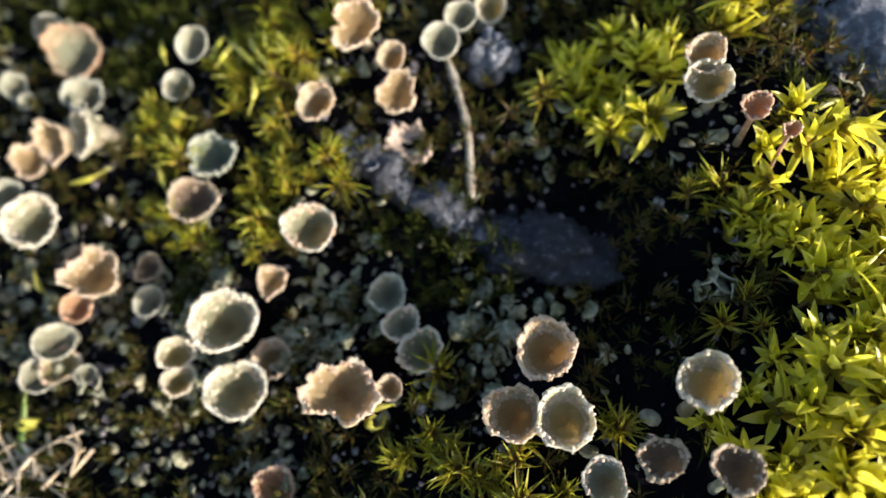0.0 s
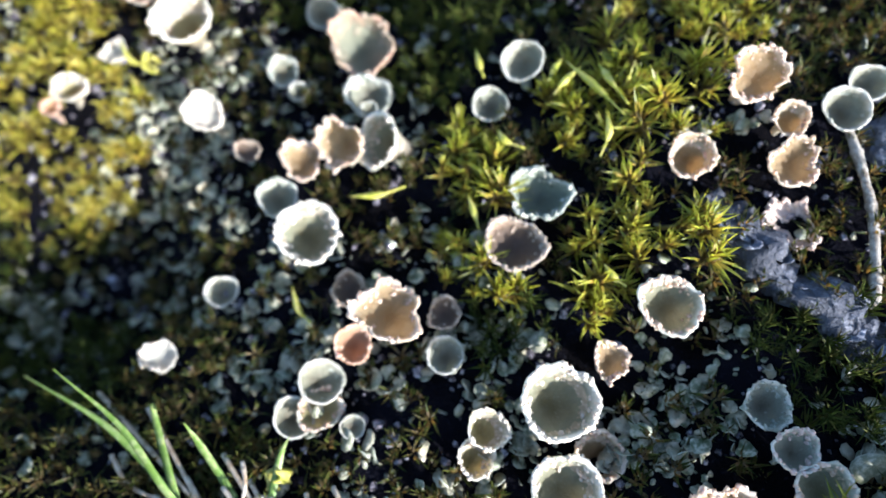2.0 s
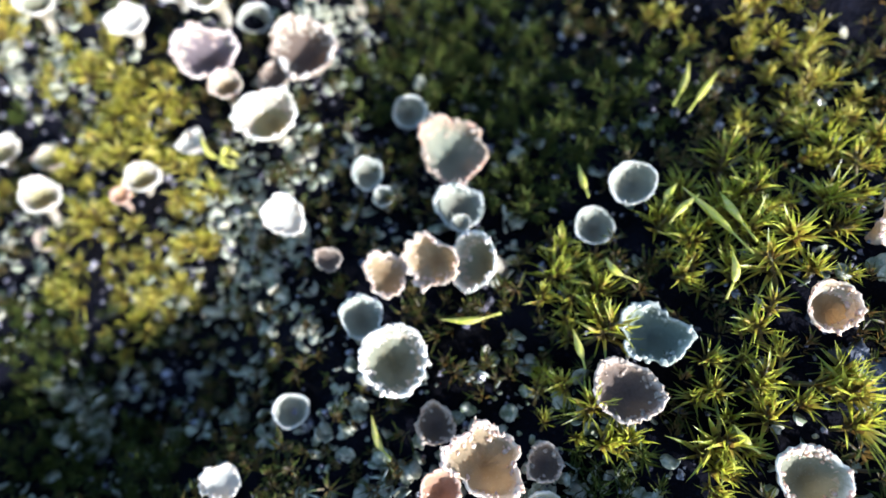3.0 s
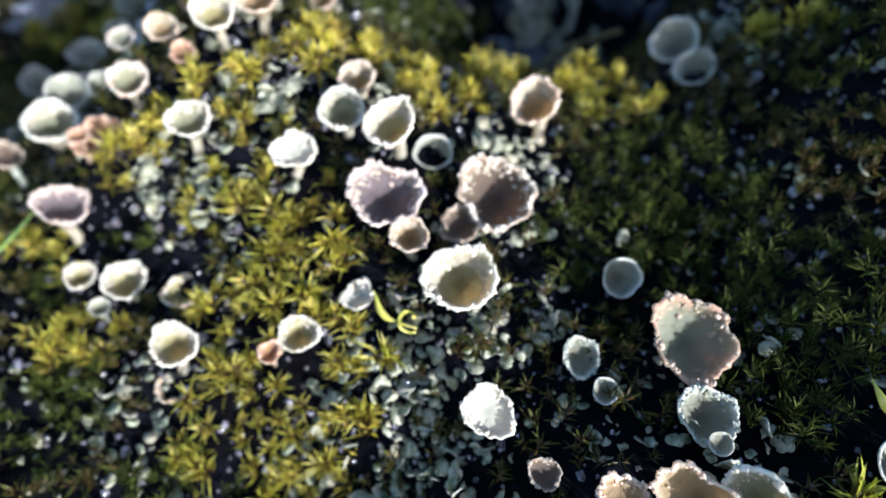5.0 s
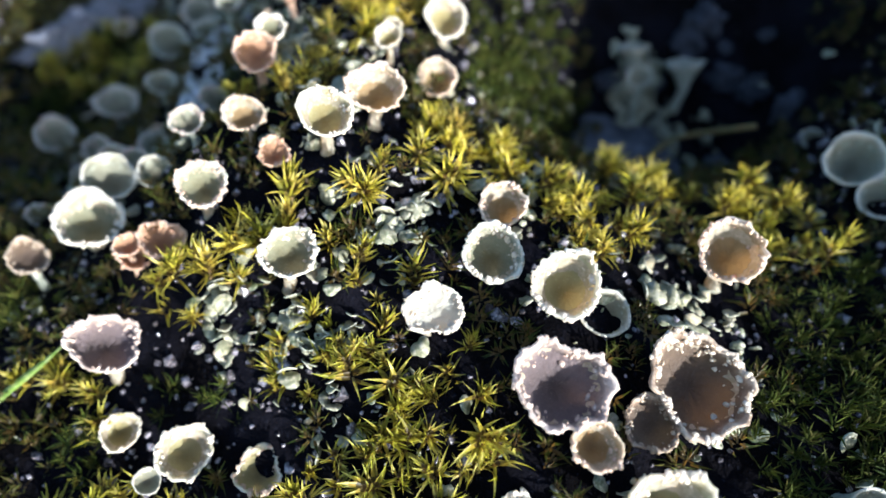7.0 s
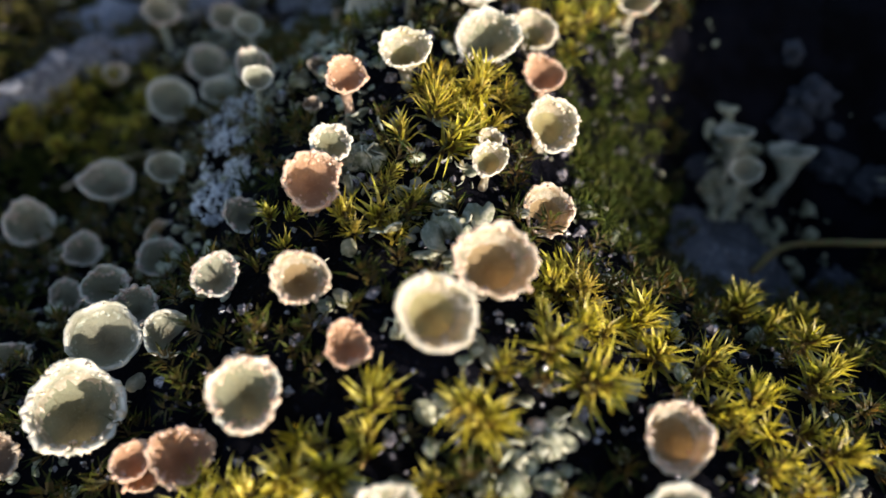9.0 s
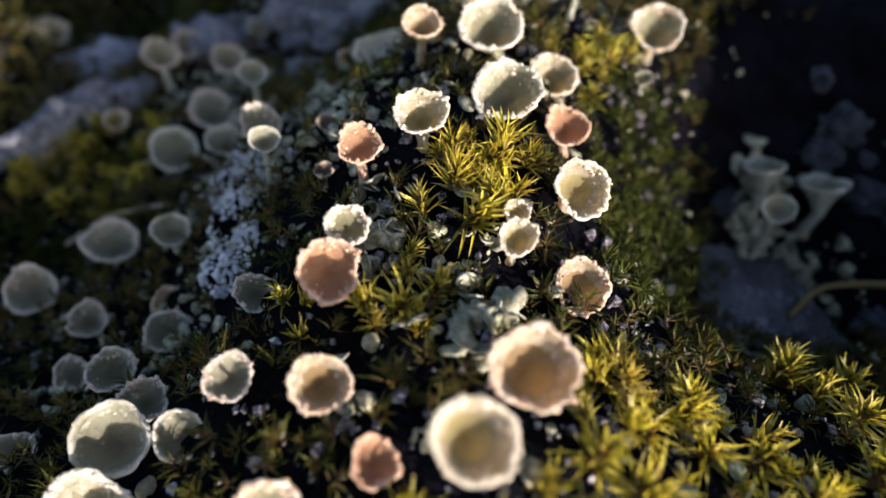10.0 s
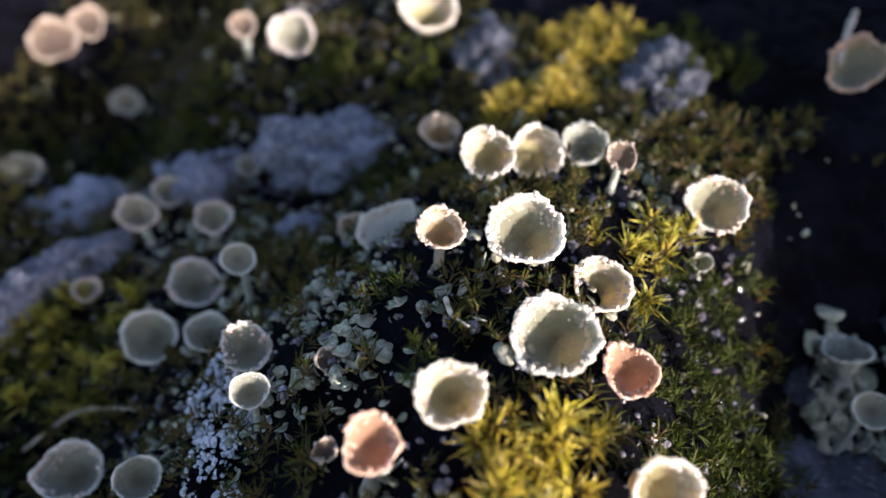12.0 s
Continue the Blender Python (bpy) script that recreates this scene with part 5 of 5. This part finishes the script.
def curled_scale(x, y, z, size, turn):
    """A thick yellowish lobe rolled into a curl."""
    verts, faces = [], []
    n = 22
    for i in range(n):
        a = 0.35 + 5.2 * i / (n - 1)
        r = size * (0.35 + 0.65 * i / (n - 1))
        w = size * (0.55 + 0.2 * math.sin(i * 0.9))
        for rr in (r, r - 0.16 * size):
            for side in (-w, w):
                verts.append((rr * math.cos(a), rr * math.sin(a), side))
    for i in range(n - 1):
        p = 4 * i
        faces += [(p, p + 1, p + 5, p + 4), (p + 3, p + 2, p + 6, p + 7), (p + 2, p, p + 4, p + 6), (p + 1, p + 3, p + 7, p + 5)]
    faces += [(0, 2, 3, 1), (4 * n - 4, 4 * n - 3, 4 * n - 1, 4 * n - 2)]
    ob = tagged(mesh_ob("curled_lobe", verts, faces, BUD), "thick yellow-green lichen lobe rolled into a curl", "lichen")
    ob.matrix_basis = pose(x * MM, y * MM, z * MM, 35, 10, turn)


lichen_clump(80.4, -23.0, 9, 1.3, 200)
lichen_clump(78.9, -24.9, 6, 1.1, 201)
lichen_clump(66.0, -37.2, 10, 1.1, 202)
lichen_clump(68.4, -36.7, 7, 1.0, 203)
lichen_clump(82.9, -37.4, 6, 1.5, 204)
lichen_clump(73.1, -35.3, 4, 0.9, 205)
lichen_clump(4.6, 50.8, 12, 2.0, 206)
lichen_clump(2.0, 48.8, 6, 1.3, 207)
lichen_clump(8.0, 49.0, 6, 1.3, 208)
lichen_clump(-20.0, 16.8, 8, 1.3, 209)
lichen_clump(-26.6, 20.9, 7, 1.2, 210)
lichen_clump(-18.2, 17.5, 5, 1.2, 211)
lichen_clump(8.1, 8.8, 8, 1.0, 212)
lichen_clump(-5.6, -31.4, 7, 1.5, 213)
lichen_clump(-10.1, -29.4, 5, 1.2, 214)
lichen_clump(-11.0, 6.8, 9, 1.0, 215)
lichen_clump(-14.2, 3.7, 6, 0.9, 216)
lichen_clump(27.6, 32.1, 9, 1.3, 217)
lichen_clump(2.5, 50.8, 8, 1.5, 218)
lichen_clump(-20.5, 9.3, 6, 1.0, 219)
lichen_clump(-11.8, 6.1, 6, 1.0, 220)
lichen_clump(46.5, -46.8, 6, 1.2, 221)
lichen_clump(-17.9, -1.3, 7, 1.1, 222)
lichen_clump(-13.1, -1.9, 7, 1.1, 223)
lichen_clump(-24.3, -0.9, 7, 1.2, 224)
lichen_clump(-37.1, 31.9, 7, 1.0, 225)
lichen_clump(7.6, 8.4, 7, 1.1, 226)
curled_scale(25.9, -43.4, -13.8, 1.1, 279)
curled_scale(5.0, -10.2, -4.3, 1.2, 356)
curled_scale(57.8, -45.0, -9.7, 0.9, 73)
grass_blade((21.2, -47.7, -15.7), (18.1, -45.5, -13.0), (14.2, -42.2, -10.6), (8.3, -39.4, -8.8))
grass_blade((20.6, -47.5, -15.6), (15.2, -43.8, -14.2), (10.6, -41.4, -13.0), (2.5, -38.9, -13.1))
grass_blade((20.0, -48.0, -15.7), (18.4, -45.3, -13.7), (15.5, -40.5, -11.7), (16.9, -41.0, -9.5))
grass_blade((22.5, -45.0, -15.3), (20.9, -43.4, -13.7), (19.5, -42.0, -12.0), (18.9, -41.4, -10.4))
grass_blade((20.4, -47.8, -15.7), (15.8, -48.2, -15.0), (12.4, -48.5, -14.1), (9.3, -48.9, -13.2))
grass_blade((24.0, -45.7, -15.3), (21.6, -46.1, -14.5), (19.7, -46.6, -13.7), (17.1, -47.3, -12.9))
grass_blade((-40.0, -11.0, -10.2), (-38.2, -9.4, -8.6), (-36.2, -7.9, -6.9), (-34.0, -6.1, -4.9))
grass_blade((25.6, -46.6, -15.2), (25.6, -44.5, -14.0), (25.8, -42.0, -12.7), (26.5, -40.9, -11.4))
straw((11.4, -43.4, -16.5), (13.7, -45.2, -16.4), (16.5, -45.9, -16.2), (19.7, -45.9, -16.1))
straw((28.0, -47.5, -15.3), (27.1, -45.9, -15.1), (25.2, -44.7, -15.3), (22.9, -45.7, -15.6))
straw((22.4, -48.0, -15.4), (24.1, -47.0, -15.2), (26.8, -47.7, -15.0))
straw((26.3, -47.1, -15.2), (28.0, -45.4, -14.8), (31.7, -44.1, -14.3))
straw((29.4, -48.1, -15.2), (26.1, -45.2, -15.2), (25.6, -44.7, -15.2))
straw((29.0, -48.5, -15.2), (30.6, -46.8, -14.9), (32.2, -45.5, -14.6))
straw((-67.7, 30.3, -15.6), (-64.1, 34.4, -13.8), (-55.4, 33.9, -9.2))
twig((6.4, 38.1, -9.7), (9.8, 41.7, -8.1), (16.9, 40.0, -3.8), material=STEM)
straw((-29.1, 36.9, 8.9), (-28.3, 35.4, 9.1), (-27.1, 34.6, 9.3))
straw((18.6, -48.2, -16.2), (22.2, -46.6, -15.8), (26.5, -45.7, -15.3))
straw((21.8, -44.6, -15.0), (24.5, -46.6, -14.9), (25.4, -47.8, -14.9))
straw((28.1, -44.1, -14.8), (29.2, -46.1, -14.9), (30.9, -47.3, -14.9))
straw((29.9, -43.4, -14.8), (31.3, -45.1, -14.9), (31.5, -47.1, -15.1))
straw((22.8, -42.7, -14.6), (23.6, -44.5, -14.7), (23.6, -46.7, -14.9))
straw((24.6, -47.9, -15.8), (26.4, -46.6, -15.5), (29.4, -46.9, -15.2))
straw((29.5, -44.5, -14.6), (31.5, -45.5, -14.5), (31.6, -47.8, -14.7))
straw((32.8, -45.5, -14.8), (31.2, -47.7, -15.2), (31.1, -48.9, -15.3))
straw((7.3, -38.5, -17.3), (21.8, -47.1, -15.9), (24.5, -50.2, -15.8))
straw((12.7, -39.4, -16.4), (19.3, -45.2, -16.0), (23.9, -50.2, -16.0))
straw((15.9, -50.6, -16.4), (20.4, -48.1, -16.1), (27.2, -47.0, -15.5))
straw((20.7, -42.2, -15.6), (25.5, -46.6, -15.5), (27.1, -50.1, -15.7))
straw((26.6, -45.2, -15.3), (25.8, -48.0, -15.6), (23.9, -50.4, -16.0))
straw((17.2, -47.2, -16.4), (22.6, -46.6, -15.9), (31.1, -48.3, -15.3))
straw((18.3, -44.2, -16.1), (23.8, -48.4, -15.9), (31.0, -49.6, -15.4))
straw((23.3, -43.7, -15.7), (27.1, -47.0, -15.6), (32.5, -49.9, -15.4))
twig((64.2, -15.8, -1.5), (65.1, -19.4, -2.7), (65.7, -22.7, -4.1), (65.7, -27.8, -6.1))
twig((3.9, 84.2, 14.5), (2.5, 80.0, 13.6), (1.1, 75.1, 12.4))
bud((44.0, 2.0, 1.3), (43.6, -0.8, 0.9), (42.8, -3.2, 0.5))
bud((43.2, -11.2, -0.4), (42.6, -12.2, -0.8), (42.3, -13.3, -1.0))
bud((46.0, -12.2, 0.1), (46.9, -13.8, -0.1), (48.3, -16.1, -0.3))
bud((46.9, -16.6, -1.0), (47.1, -18.3, -1.4), (46.6, -20.0, -2.1))
bud((27.3, -22.6, -6.3), (29.7, -22.4, -6.0), (31.8, -21.6, -5.6))
bud((23.3, -29.3, -10.3), (24.3, -31.1, -10.8), (25.5, -32.0, -11.0))
bud((37.0, -22.3, -5.1), (37.7, -23.8, -5.5), (38.2, -24.9, -5.9))
bud((47.5, -27.4, -5.2), (48.3, -28.3, -5.5), (49.1, -28.8, -5.6))
bud((1.8, -9.2, -2.9), (3.1, -10.6, -4.0), (5.8, -11.0, -4.2))
bud((43.5, -11.5, -0.4), (46.0, -14.3, -0.5), (48.2, -16.8, -0.8))
bud((35.9, -9.3, -1.4), (36.5, -11.2, -1.6), (37.0, -12.4, -1.8))
bud((93.3, -25.5, -0.5), (91.4, -25.9, -0.7), (89.4, -27.3, -1.2))
bud((46.2, 0.7, 1.4), (45.0, -1.8, 1.0), (43.9, -4.1, 0.6))
bud((44.8, -12.1, -0.3), (43.5, -13.5, -0.8), (42.8, -14.6, -1.2))
bud((38.7, -17.3, -2.8), (39.4, -18.3, -2.9), (41.0, -19.0, -2.9))
bud((59.5, -44.0, -9.1), (58.0, -44.1, -9.5), (56.8, -44.5, -9.9))
